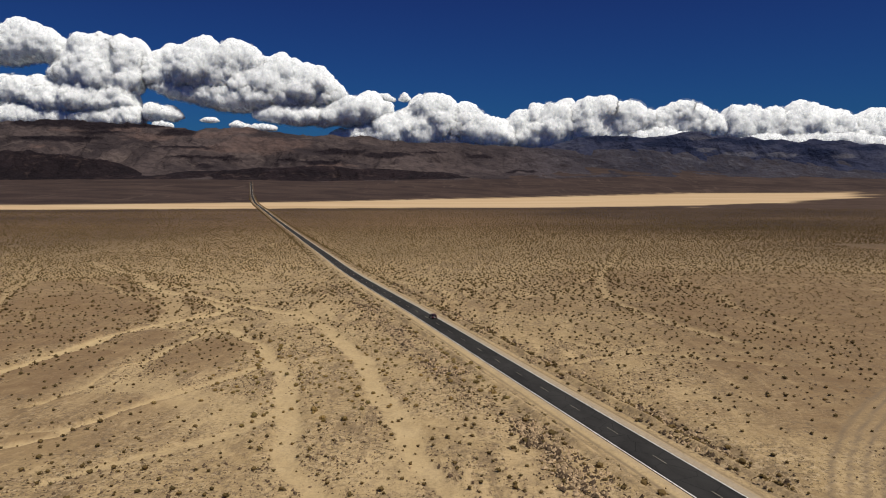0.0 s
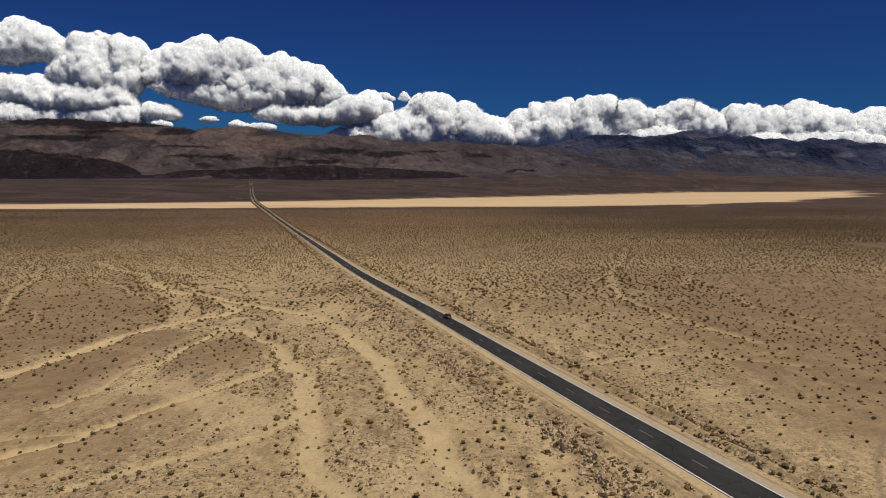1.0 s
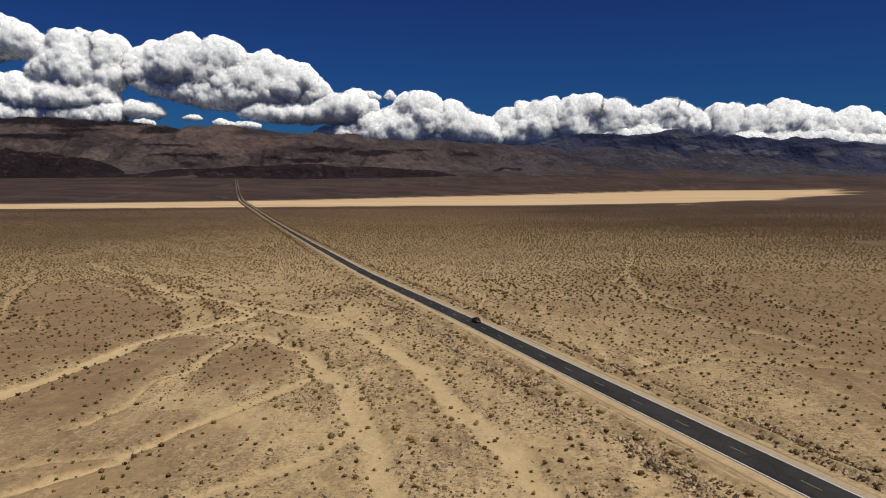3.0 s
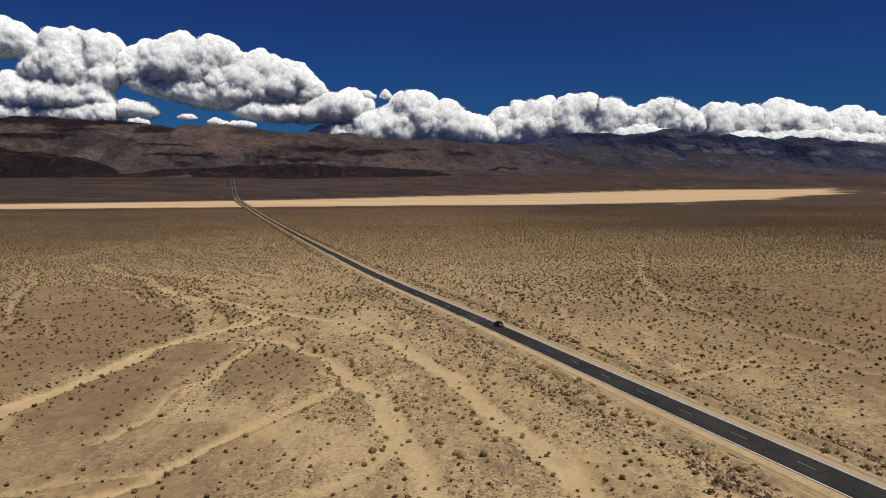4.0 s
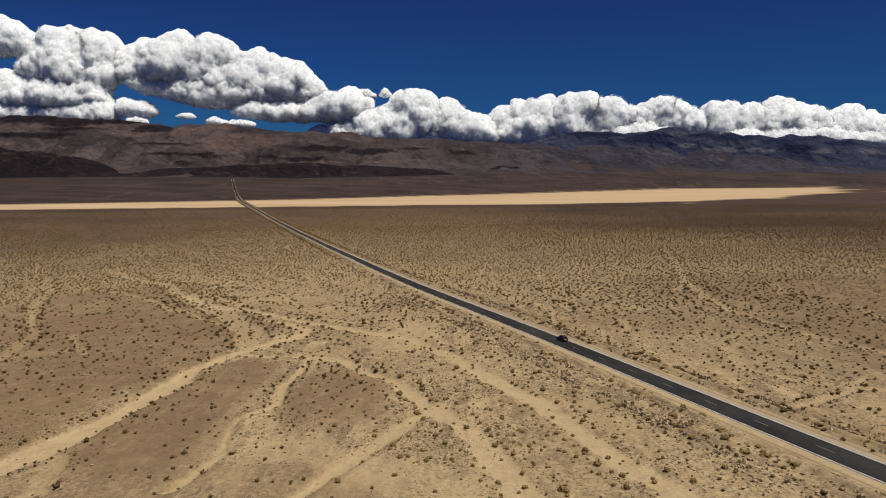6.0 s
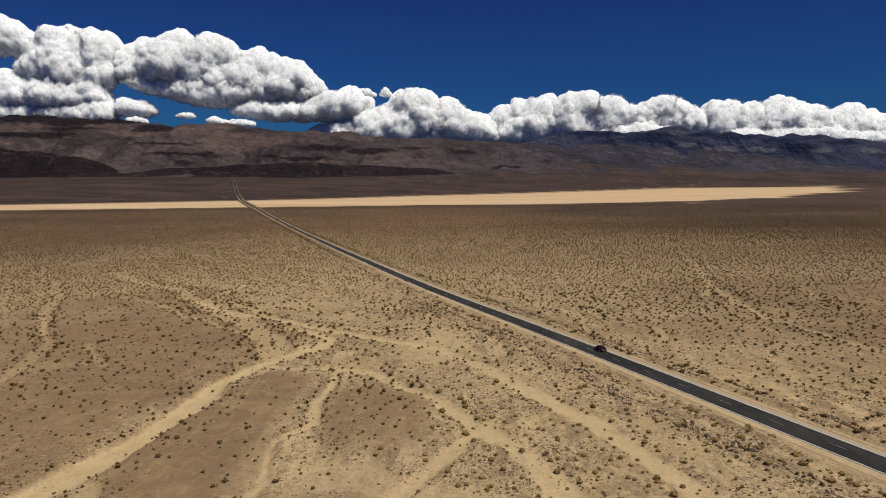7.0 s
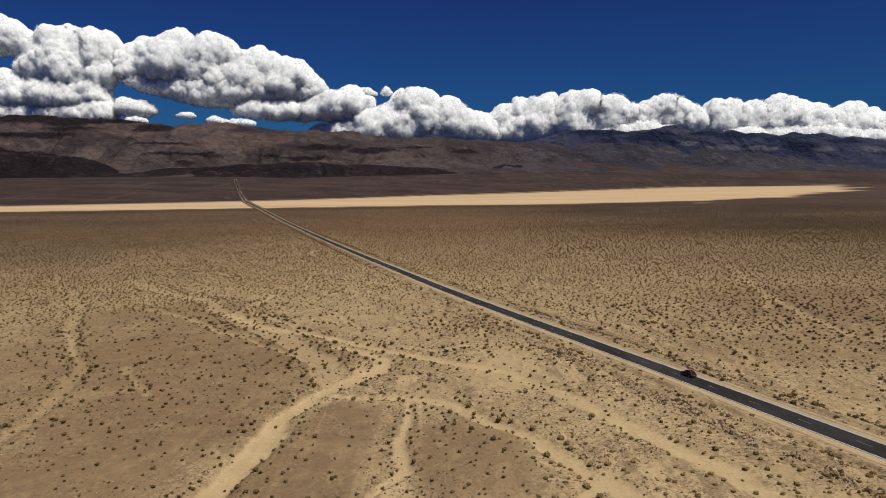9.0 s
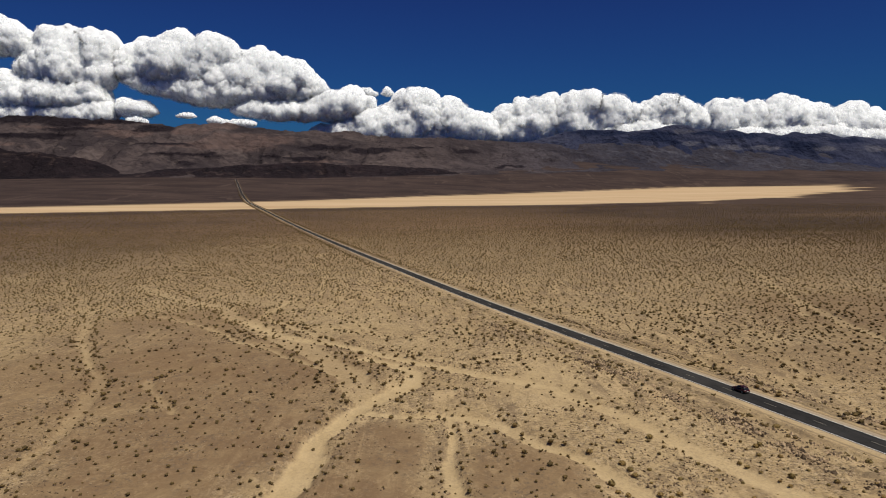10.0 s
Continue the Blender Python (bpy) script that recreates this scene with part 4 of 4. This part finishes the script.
cloud("white cumulus cloud bank with grey base", 577,
      (4800, [(0.088, 0.0846, 0.0509), (0.099, 0.0982, 0.0509), (0.115, 0.1091, 0.051), (0.132, 0.1092, 0.0511), (0.137, 0.1227, 0.0511), (0.159, 0.1228, 0.0512), (0.173, 0.1175, 0.0512), (0.181, 0.1294, 0.0512), (0.198, 0.1311, 0.0513), (0.215, 0.1221, 0.0514), (0.22, 0.107, 0.0514)]),
      (4780, [(0.182, 0.1013, 0.0578), (0.209, 0.122, 0.0583), (0.228, 0.1313, 0.0586), (0.239, 0.1341, 0.0588), (0.264, 0.1348, 0.0592), (0.281, 0.129, 0.06), (0.304, 0.1156, 0.0616), (0.326, 0.1157, 0.0631), (0.343, 0.1212, 0.0641), (0.359, 0.123, 0.0646), (0.373, 0.123, 0.065), (0.393, 0.1188, 0.0644), (0.416, 0.1081, 0.0629), (0.436, 0.1, 0.0616)]))
cloud("pale low cloud bank resting on the peaks", 584,
      (4700, [(0.26, 0.0663, 0.0483), (0.277, 0.0746, 0.0483), (0.299, 0.0813, 0.0484), (0.321, 0.0858, 0.0485), (0.344, 0.0848, 0.0486), (0.367, 0.0816, 0.0486), (0.389, 0.074, 0.0487), (0.413, 0.0653, 0.0488)]))
cloud("broken white cumulus cloud bank", 591,
      (4790, [(0.417, 0.0862, 0.0598), (0.431, 0.1027, 0.0599), (0.438, 0.1191, 0.0599), (0.455, 0.1236, 0.06), (0.478, 0.1193, 0.06), (0.49, 0.1112, 0.0598), (0.506, 0.1195, 0.0596), (0.524, 0.1142, 0.0594), (0.533, 0.1033, 0.0592), (0.536, 0.0923, 0.0592)]),
      (4780, [(0.496, 0.0976, 0.0602), (0.518, 0.1114, 0.0599), (0.531, 0.124, 0.0597), (0.548, 0.128, 0.0595), (0.568, 0.1226, 0.0592), (0.586, 0.1173, 0.0587), (0.614, 0.1174, 0.0579), (0.624, 0.1082, 0.0576), (0.633, 0.0956, 0.0574)]))
cloud("white cumulus cloud with soft grey base", 598,
      (4785, [(0.61, 0.0954, 0.0573), (0.624, 0.1082, 0.0568), (0.638, 0.1093, 0.0564), (0.655, 0.116, 0.0558), (0.672, 0.115, 0.0552), (0.684, 0.1057, 0.0549), (0.714, 0.1015, 0.0542), (0.747, 0.1072, 0.0541), (0.788, 0.1047, 0.0539), (0.83, 0.0882, 0.0537)]))
cloud("long pale cloud layer behind the far range", 605,
      (4700, [(0.441, 0.0688, 0.0478), (0.469, 0.0755, 0.0479), (0.497, 0.0778, 0.048), (0.531, 0.0758, 0.0481), (0.565, 0.0781, 0.0482), (0.599, 0.0827, 0.0482), (0.634, 0.0818, 0.048), (0.669, 0.0764, 0.0477), (0.716, 0.0777, 0.0473), (0.773, 0.0796, 0.0469), (0.837, 0.0744, 0.0464)]))


# ---- shrubs ----
def shrub_mesh(name, seed, leaves, twigs, level=0):
    """A lumpy dome of foliage with leaf tufts standing out of it, on radiating twigs; one metre across."""
    rng = np.random.default_rng(seed)
    lv, lf, tv, tf = [], [], [], []
    if level:
        for k in range(1 if level == 1 else 3):
            v, f = ball(level)
            off = np.array([0, 0, 0.26]) if k == 0 else np.array([rng.uniform(-0.2, 0.2), rng.uniform(-0.2, 0.2), rng.uniform(0.22, 0.36)])
            r = (0.42 if k == 0 else rng.uniform(0.2, 0.3)) * rng.uniform(0.68, 1.15, (len(v), 1))
            q = v * r * np.array([rng.uniform(0.85, 1.15), rng.uniform(0.85, 1.15), 0.74]) + off
            q[:, 2] = np.maximum(q[:, 2], 0.0)
            lf += [tuple(i + len(lv) for i in t) for t in f]
            lv += list(q)
    for k in range(leaves):
        ang, up = rng.uniform(0, 2 * math.pi), rng.uniform(0.05, 1.0)
        rad = 0.45 * math.sqrt(max(0.0, 1 - (up * 0.9) ** 2)) * rng.uniform(0.75, 1.08)
        c = np.array([math.cos(ang) * rad, math.sin(ang) * rad, 0.08 + 0.48 * up * rng.uniform(0.8, 1.08)])
        s = rng.uniform(0.05, 0.105) if leaves > 30 else rng.uniform(0.08, 0.14)
        t = rng.normal(size=(4, 3)) * s * np.array([1, 1, 0.8])
        n = len(lv)
        lv += list(c + t)
        lf += [(n, n + 1, n + 2), (n, n + 2, n + 3), (n, n + 3, n + 1), (n + 1, n + 3, n + 2)]
    for k in range(twigs):
        ang, reach = rng.uniform(0, 2 * math.pi), rng.uniform(0.3, 0.52)
        tip = np.array([math.cos(ang) * reach, math.sin(ang) * reach, rng.uniform(0.35, 0.68)])
        w = np.array([-math.sin(ang), math.cos(ang), 0]) * 0.014
        n = len(tv)
        tv += [w, -w, tip, tip * 0.5 + np.array([0, 0, -0.02])]
        tf += [(n, n + 1, n + 2), (n, n + 3, n + 2), (n + 1, n + 3, n + 2)]
    return np.array(lv), np.array(lf), np.array(tv), np.array(tf)


def dome(seed):
    """A far shrub: an uneven eight-sided dome."""
    rng = np.random.default_rng(seed)
    a = np.linspace(0, 2 * math.pi, 5)[:4] + rng.uniform(-0.3, 0.3, 4)
    low = np.stack([np.cos(a), np.sin(a), 0 * a], -1) * rng.uniform(0.36, 0.52, (4, 1)) + np.array([0, 0, 0.1])
    v = np.concatenate([low, [[rng.uniform(-0.15, 0.15), rng.uniform(-0.15, 0.15), rng.uniform(0.5, 0.66)]], [[0, 0, -0.1]]])
    return v, np.array([(0, 1, 4), (1, 2, 4), (2, 3, 4), (3, 0, 4), (1, 0, 5), (2, 1, 5), (3, 2, 5), (0, 3, 5)])


def scatter(x0, x1, y0, y1, cell, seed):
    """One jittered place in each cell, thinned by the kind of ground it falls on."""
    rng = np.random.default_rng(seed)
    cx, cy = np.meshgrid(np.arange(x0, x1, cell), np.arange(y0, y1, cell))
    x = (cx + rng.uniform(0, cell, cx.shape)).ravel()
    y = (cy + rng.uniform(0, cell, cx.shape)).ravel()
    s, c, b = wash_fields(x, y)
    side = np.abs(road_side(x, y))
    rows = fbm((0.88 * x + 0.47 * y) / 7, (0.88 * y - 0.47 * x) / 60, 19, 3) - 0.5
    p = 0.46 + 0.8 * (fbm(x / 34, y / 34, seed + 3, 3) - 0.5) + 1.5 * rows * (1 - pavement_field(x, y)) + 0.85 * b + 0.35 * smooth(20, 70, x - road_x(y)) - 0.1 * pavement_field(x, y) + 0.25 * np.exp(-((side - 11.5) / 2.5) ** 2)
    p = p * (1 - 0.72 * s) + 0.42 * smooth(250, 480, y) - 0.45 * smooth(800, 1650, y)
    p = np.where(way_distance(x, y, TRACK) < 5, p * 0.1, p)
    near = table(x, LAKE_NEAR)
    keep = (rng.uniform(size=x.shape) < p) & (side > 6.6) & (y < near - 15)
    x, y, b, side = x[keep], y[keep], b[keep], side[keep]
    size = rng.lognormal(-0.02, 0.25, x.shape) * (1 + 0.2 * b)
    size = np.where(rng.uniform(size=x.shape) < 0.35, size * 0.55, size)
    size = np.where((side < 14) & (rng.uniform(size=x.shape) < 0.3), size * 1.6, size)
    return x, y, np.clip(size, 0.3, 1.9), rng


def surface(x, y):
    """Height of what lies under a shrub or stone, the shoulders included."""
    side = np.abs(road_side(x, y))
    z = ground_height(x, y)
    return np.where(side < 13, land(x, y) - 0.12, z)


def joined(name, x, y, size, variants, rng, mat, label, category, tall=1.0):
    """Many small plants or stones in one mesh."""
    z = surface(x, y)
    vs, fs, n = [], [], 0
    pick = rng.integers(0, len(variants), len(x))
    turn = rng.uniform(0, 2 * math.pi, len(x))
    for k, (v, f) in enumerate(variants):
        i = np.nonzero(pick == k)[0]
        c, s = np.cos(turn[i])[:, None], np.sin(turn[i])[:, None]
        q = np.stack([(v[:, 0] * c - v[:, 1] * s) * size[i, None] + x[i, None], (v[:, 0] * s + v[:, 1] * c) * size[i, None] + y[i, None],
                      v[:, 2] * size[i, None] * tall + z[i, None]], -1)
        vs.append(q.reshape(-1, 3))
        fs.append((f[None] + (np.arange(len(i)) * len(v))[:, None, None] + n).reshape(-1, 3))
        n += q.shape[0] * q.shape[1]
    return tagged(new(name, mesh_from(name, np.concatenate(vs), np.concatenate(fs), mat, flat=True)), label, category, kind="stuff")


def berm_shrubs(y0, y1, count, seed):
    """Shrubs that line the graded berms on both sides of the road."""
    rng = np.random.default_rng(seed)
    t = rng.uniform(y0, y1, count)
    o = np.where(rng.uniform(size=count) < 0.5, -rng.normal(9.5, 1.5, count), rng.normal(10.0, 0.9, count))
    mx, nx, ny = road_frame(t)
    keep = (np.abs(o) > 6.9) & (rng.uniform(size=count) < 0.25 + 0.9 * vnoise(t / 13, np.sign(o) * 7, seed))
    size = np.where(rng.uniform(size=count) < 0.14, rng.uniform(1.1, 1.8, count), rng.uniform(0.35, 0.95, count))
    return (mx + nx * o)[keep], (t + ny * o)[keep], size[keep]


# shrubs of the near stretch stand singly, the rest of the plain in one mass
sx, sy, ss, rng = scatter(-215, 115, 82, 330, 2.75, 5)
bx, by, bs = berm_shrubs(82, 330, 1900, 45)
sx, sy, ss = np.concatenate([sx, bx]), np.concatenate([sy, by]), np.concatenate([ss * (0.74 + 0.34 * smooth(140, 300, sy[: len(ss)])), bs])
score = np.hypot(sx + 30, sy - 150) / (0.5 + ss)
order = np.argsort(score)
single, rest = order[:300], order[300:]
kinds = []
for k in range(6):
    lv, lf, tv, tf = shrub_mesh("shrub", 100 + k, 60, 18, 2)
    shrub = new("desert_shrub")
    leaf = new("foliage", mesh_from("foliage", lv, lf, M_LEAF, flat=True))
    twig = new("stems", mesh_from("stems", tv, tf, M_TWIG, flat=True))
    leaf.parent = twig.parent = shrub
    kinds.append(tagged(shrub, "low rounded olive-brown desert shrub on sandy ground", "shrub", "desert shrubs"))
sz = surface(sx, sy)
first = {}
s_s, s_c, s_b = wash_fields(sx, sy)
s_side = np.abs(road_side(sx, sy))


def shrub_label(i):
    look_ = "small olive-brown" if ss[i] < 0.6 else "large olive-green" if ss[i] > 1.25 else "rounded olive-brown"
    where = "on the rubble berm beside the road" if s_side[i] < 15 else "at the bank of a sandy wash" if s_b[i] > 0.35 else "on tan gravelly ground"
    return f"{look_} desert shrub {where}"


for j, i in enumerate(single):
    k = j % 6
    m = Matrix.LocRotScale((sx[i], sy[i], sz[i] - 0.03), Euler((0, 0, rng.uniform(0, 6.28))), (ss[i], ss[i], ss[i] * rng.uniform(0.8, 1.1)))
    if k not in first:
        first[k] = kinds[k]
        kinds[k].matrix_world = m
        tagged(kinds[k], shrub_label(i))
    else:
        c = copy_thing(kinds[k], m)
        c.matrix_basis = m
        tagged(c, shrub_label(i))
mid_kinds = [shrub_mesh("brush", 200 + k, 8, 0, 1)[:2] for k in range(6)]
tiny = [shrub_mesh("brush", 240 + k, 7, 0, 0)[:2] for k in range(6)]
little = rest[ss[rest] < 0.42]
rest = rest[ss[rest] >= 0.42]
joined("desert_brush", sx[little], sy[little], ss[little] * 1.15, tiny, rng, M_LEAF_FAR, "scattered low olive-brown desert brush", "brush")
joined("desert_brush", sx[rest], sy[rest], ss[rest], mid_kinds, rng, M_LEAF_FAR, "scattered low olive-brown desert brush", "brush")
for (x0, x1, y0, y1), cell, grow, seed, lf in (((-420, 330, 330, 560), 2.6, 1.1, 6, 0), ((-420, -215, 90, 330), 2.75, 0.95, 7, 12), ((115, 330, 90, 330), 2.75, 1.0, 8, 14), ((-140, 95, 20, 82), 3.0, 1.0, 11, 10), ((-760, 700, 560, 980), 3.4, 1.36, 9, 0), ((-1150, 1300, 980, 1640), 6.0, 1.9, 10, 0)):
    x, y, s, rng = scatter(x0, x1, y0, y1, cell, seed)
    inside = np.abs(x + 40) < 0.74 * y + 110
    x, y, s = x[inside], y[inside], s[inside] * grow
    v = [shrub_mesh("brush", 300 + seed * 10 + k, lf, 0)[:2] if lf else dome(300 + seed * 10 + k) for k in range(7)]
    joined("desert_brush", x, y, s, v, rng, M_LEAF_FAR, "scattered low olive-brown desert brush", "brush")

bx, by, bs = berm_shrubs(330, 2250, 6200, 46)
joined("roadside_brush", bx, by, bs * 1.35, [shrub_mesh("brush", 700 + k, 2, 0, 1)[:2] for k in range(5)], rng, M_LEAF_FAR, "olive-brown brush along the road berms", "brush")

# ---- dry tufts ----
x, y, s, rng = scatter(-205, 110, 82, 290, 2.5, 15)
joined("dry_tufts", x, y, 0.18 + 0.2 * rng.uniform(size=len(x)), [shrub_mesh("tuft", 600 + k, 3, 0)[:2] for k in range(6)], rng, M_LEAF_FAR, "small dry brown tufts between the shrubs", "dry grass", 0.8)

# ---- stones ----
def stone(seed):
    """An angular stone of eight faces, half sunk in the ground."""
    rng = np.random.default_rng(seed)
    v = np.array([(1, 0, 0), (0, 1, 0), (-1, 0, 0), (0, -1, 0), (0, 0, 1), (0, 0, -1)], float) * rng.uniform(0.35, 0.62, (6, 1)) + rng.normal(size=(6, 3)) * 0.09
    v[:, 2] = v[:, 2] * 0.66 + 0.12
    return v, np.array([(0, 1, 4), (1, 2, 4), (2, 3, 4), (3, 0, 4), (1, 0, 5), (2, 1, 5), (3, 2, 5), (0, 3, 5)])


M_CLOD = stone_material("rubble_clod", (0.07, 0.046, 0.026), (0.52, 0.375, 0.22))
stones = [stone(400 + k) for k in range(10)]
rng = np.random.default_rng(77)
n = 190000
x, y = rng.uniform(-210, 110, n), rng.uniform(84, 320, n)
side = road_side(x, y)
s_, c_, b_ = wash_fields(x, y)
p = 0.05 + 0.5 * b_ * (vnoise(x / 12, y / 12, 5) > 0.5) + 0.5 * smooth(0.5, 0.64, fbm(x / 18, y / 18, 52, 3)) - 0.7 * s_ - 0.3 * pavement_field(x, y)
keep = (rng.uniform(size=n) < p) & (np.abs(side) > 8)
x, y = x[keep], y[keep]
joined("desert_stones", x, y, np.clip(rng.lognormal(-1.2, 0.45, len(x)), 0.14, 0.85), stones, rng, M_STONE, "scattered grey-brown desert stones on sand", "stones")
# denser rubble along the berms
n = 62000
t = rng.uniform(84, 330, n)
o = np.where(rng.uniform(size=n) < 0.68, -rng.normal(12.8, 2.9, n), rng.normal(10.4, 1.4, n))
mx, nx_, ny_ = road_frame(t)
bx, by = mx + nx_ * o, t + ny_ * o
keep = (np.abs(o) > 7.5) & (rng.uniform(size=n) < 0.05 + smooth(0.44, 0.6, fbm(bx / 8, by / 8, 51, 4)))
joined("rubble", bx[keep], by[keep], np.clip(rng.lognormal(-0.95, 0.5, int(keep.sum())), 0.16, 1.2), stones, rng, M_CLOD, "bulldozed grey-brown rubble along the road", "stones", 1.15)


# ---- the car ----
def paint(name, color, rough, metal=0.0):
    n = Nodes(name)
    dust = n.ramp(n.noise(0.6, 4), 0.5, 0.8, 0, 0.12)
    m = n.done(n.mix(dust, color, (0.3, 0.22, 0.14)), rough, metal=metal, spec=0.5)
    return m


M_RED, M_GLASS, M_TYRE, M_RIM = paint("maroon_car_paint", (0.045, 0.006, 0.008), 0.25), paint("dark_glass", (0.012, 0.014, 0.016), 0.08), paint("tyre_rubber", (0.02, 0.02, 0.02), 0.8), paint("alloy", (0.35, 0.35, 0.36), 0.35, 0.9)
M_LAMP, M_PLASTIC = paint("red_lamp", (0.35, 0.01, 0.01), 0.2), paint("black_plastic", (0.018, 0.018, 0.018), 0.6)


def loft(sections):
    """Rounded cross sections (y, half width, low, high, tumblehome) joined along the car."""
    bm = bmesh.new()
    rings = []
    for y, w, lo, hi, tum in sections:
        pts = [(-w * 0.92, lo), (-w, lo + 0.18 * (hi - lo)), (-w, lo + 0.55 * (hi - lo)), (-w * tum, hi - 0.06), (-w * tum * 0.88, hi), (w * tum * 0.88, hi), (w * tum, hi - 0.06), (w, lo + 0.55 * (hi - lo)), (w, lo + 0.18 * (hi - lo)), (w * 0.92, lo)]
        rings.append([bm.verts.new((px, y, pz)) for px, pz in pts])
    k = len(rings[0])
    for a, b in zip(rings, rings[1:]):
        for i in range(k):
            bm.faces.new((a[i], a[(i + 1) % k], b[(i + 1) % k], b[i]))
    bm.faces.new(rings[0])
    bm.faces.new(rings[-1][::-1])
    bmesh.ops.recalc_face_normals(bm, faces=bm.faces)
    for f in bm.faces:
        f.smooth = True
    return bm


def box(x0, x1, y0, y1, z0, z1, bevel=0.02):
    bm = bmesh.new()
    bmesh.ops.create_cube(bm, size=1, matrix=Matrix.Translation(((x0 + x1) / 2, (y0 + y1) / 2, (z0 + z1) / 2)) @ Matrix.Diagonal((x1 - x0, y1 - y0, z1 - z0, 1)))
    bmesh.ops.bevel(bm, geom=bm.edges[:], offset=bevel, segments=2, affect="EDGES")
    return bm


def disc(x, y, z, r, w, seg=20, bevel=0.03):
    bm = bmesh.new()
    bmesh.ops.create_cone(bm, cap_ends=True, segments=seg, radius1=r, radius2=r, depth=w, matrix=Matrix.Translation((x, y, z)) @ Matrix.Rotation(radians(90), 4, "Y"))
    bmesh.ops.bevel(bm, geom=[e for e in bm.edges if len(e.link_faces) == 2 and any(len(f.verts) > 4 for f in e.link_faces)], offset=bevel, segments=2, affect="EDGES")
    return bm


def build_car(m):
    car = tagged(new("car"), "dark maroon sport utility car driving on the asphalt road", "car")
    part("body", loft([(-2.28, 0.72, 0.42, 0.86, 0.96), (-2.2, 0.86, 0.3, 1.0, 0.96), (-1.7, 0.92, 0.24, 1.06, 0.95), (-0.6, 0.93, 0.22, 1.05, 0.95), (0.7, 0.93, 0.22, 1.02, 0.95), (1.5, 0.91, 0.24, 0.97, 0.93), (2.1, 0.85, 0.28, 0.86, 0.92), (2.32, 0.66, 0.36, 0.7, 0.92)]), M_RED, car)
    part("cabin_glass", loft([(-2.14, 0.74, 0.95, 1.08, 0.95), (-1.72, 0.8, 0.98, 1.56, 0.82), (-0.5, 0.82, 0.98, 1.63, 0.8), (0.35, 0.82, 0.98, 1.58, 0.8), (1.2, 0.78, 0.94, 1.04, 0.95)]), M_GLASS, car, "dark tinted car windows")
    part("roof", loft([(-1.85, 0.62, 1.54, 1.6, 0.95), (-1.2, 0.67, 1.58, 1.66, 0.95), (-0.4, 0.68, 1.59, 1.67, 0.95), (0.3, 0.66, 1.55, 1.62, 0.95)]), M_RED, car)
    for sx_ in (-1, 1):
        for wy in (-1.42, 1.42):
            t_ = part("wheel", disc(sx_ * 0.82, wy, 0.36, 0.36, 0.24), M_TYRE, car, "black tyre")
            part("rim", disc(sx_ * 0.93, wy, 0.36, 0.23, 0.05, 16, 0.01), M_RIM, t_, "grey alloy rim")
        part("mirror", box(sx_ * 0.98 - 0.09, sx_ * 0.98 + 0.09, 0.72, 0.84, 1.0, 1.14), M_RED, car)
        part("tail_light", box(sx_ * 0.7 - 0.14, sx_ * 0.7 + 0.14, -2.29, -2.2, 0.78, 0.94), M_LAMP, car, "red tail light")
        part("headlight", box(sx_ * 0.66 - 0.15, sx_ * 0.66 + 0.15, 2.12, 2.3, 0.62, 0.74), M_RIM, car, "clear headlight")
        part("roof_rail", box(sx_ * 0.56 - 0.02, sx_ * 0.56 + 0.02, -1.6, 0.1, 1.68, 1.72, 0.008), M_PLASTIC, car)
    part("rear_bumper", box(-0.82, 0.82, -2.34, -2.12, 0.34, 0.56, 0.05), M_PLASTIC, car)
    part("number_plate", box(-0.26, 0.26, -2.36, -2.33, 0.62, 0.74, 0.004), M_WHITE, car)
    car.matrix_world = m
    return car


CAR_Y = 223.0
cx = float(road_x(np.array([CAR_Y]))[0]) + 1.65
cz = float(road_height(np.array([CAR_Y]))[0]) + 0.04
heading = math.degrees(math.atan2(-(float(road_x(np.array([CAR_Y + 3]))[0]) - float(road_x(np.array([CAR_Y - 3]))[0])), 6.0))
build_car(pose(cx, CAR_Y, cz, -1.9, 0, heading))
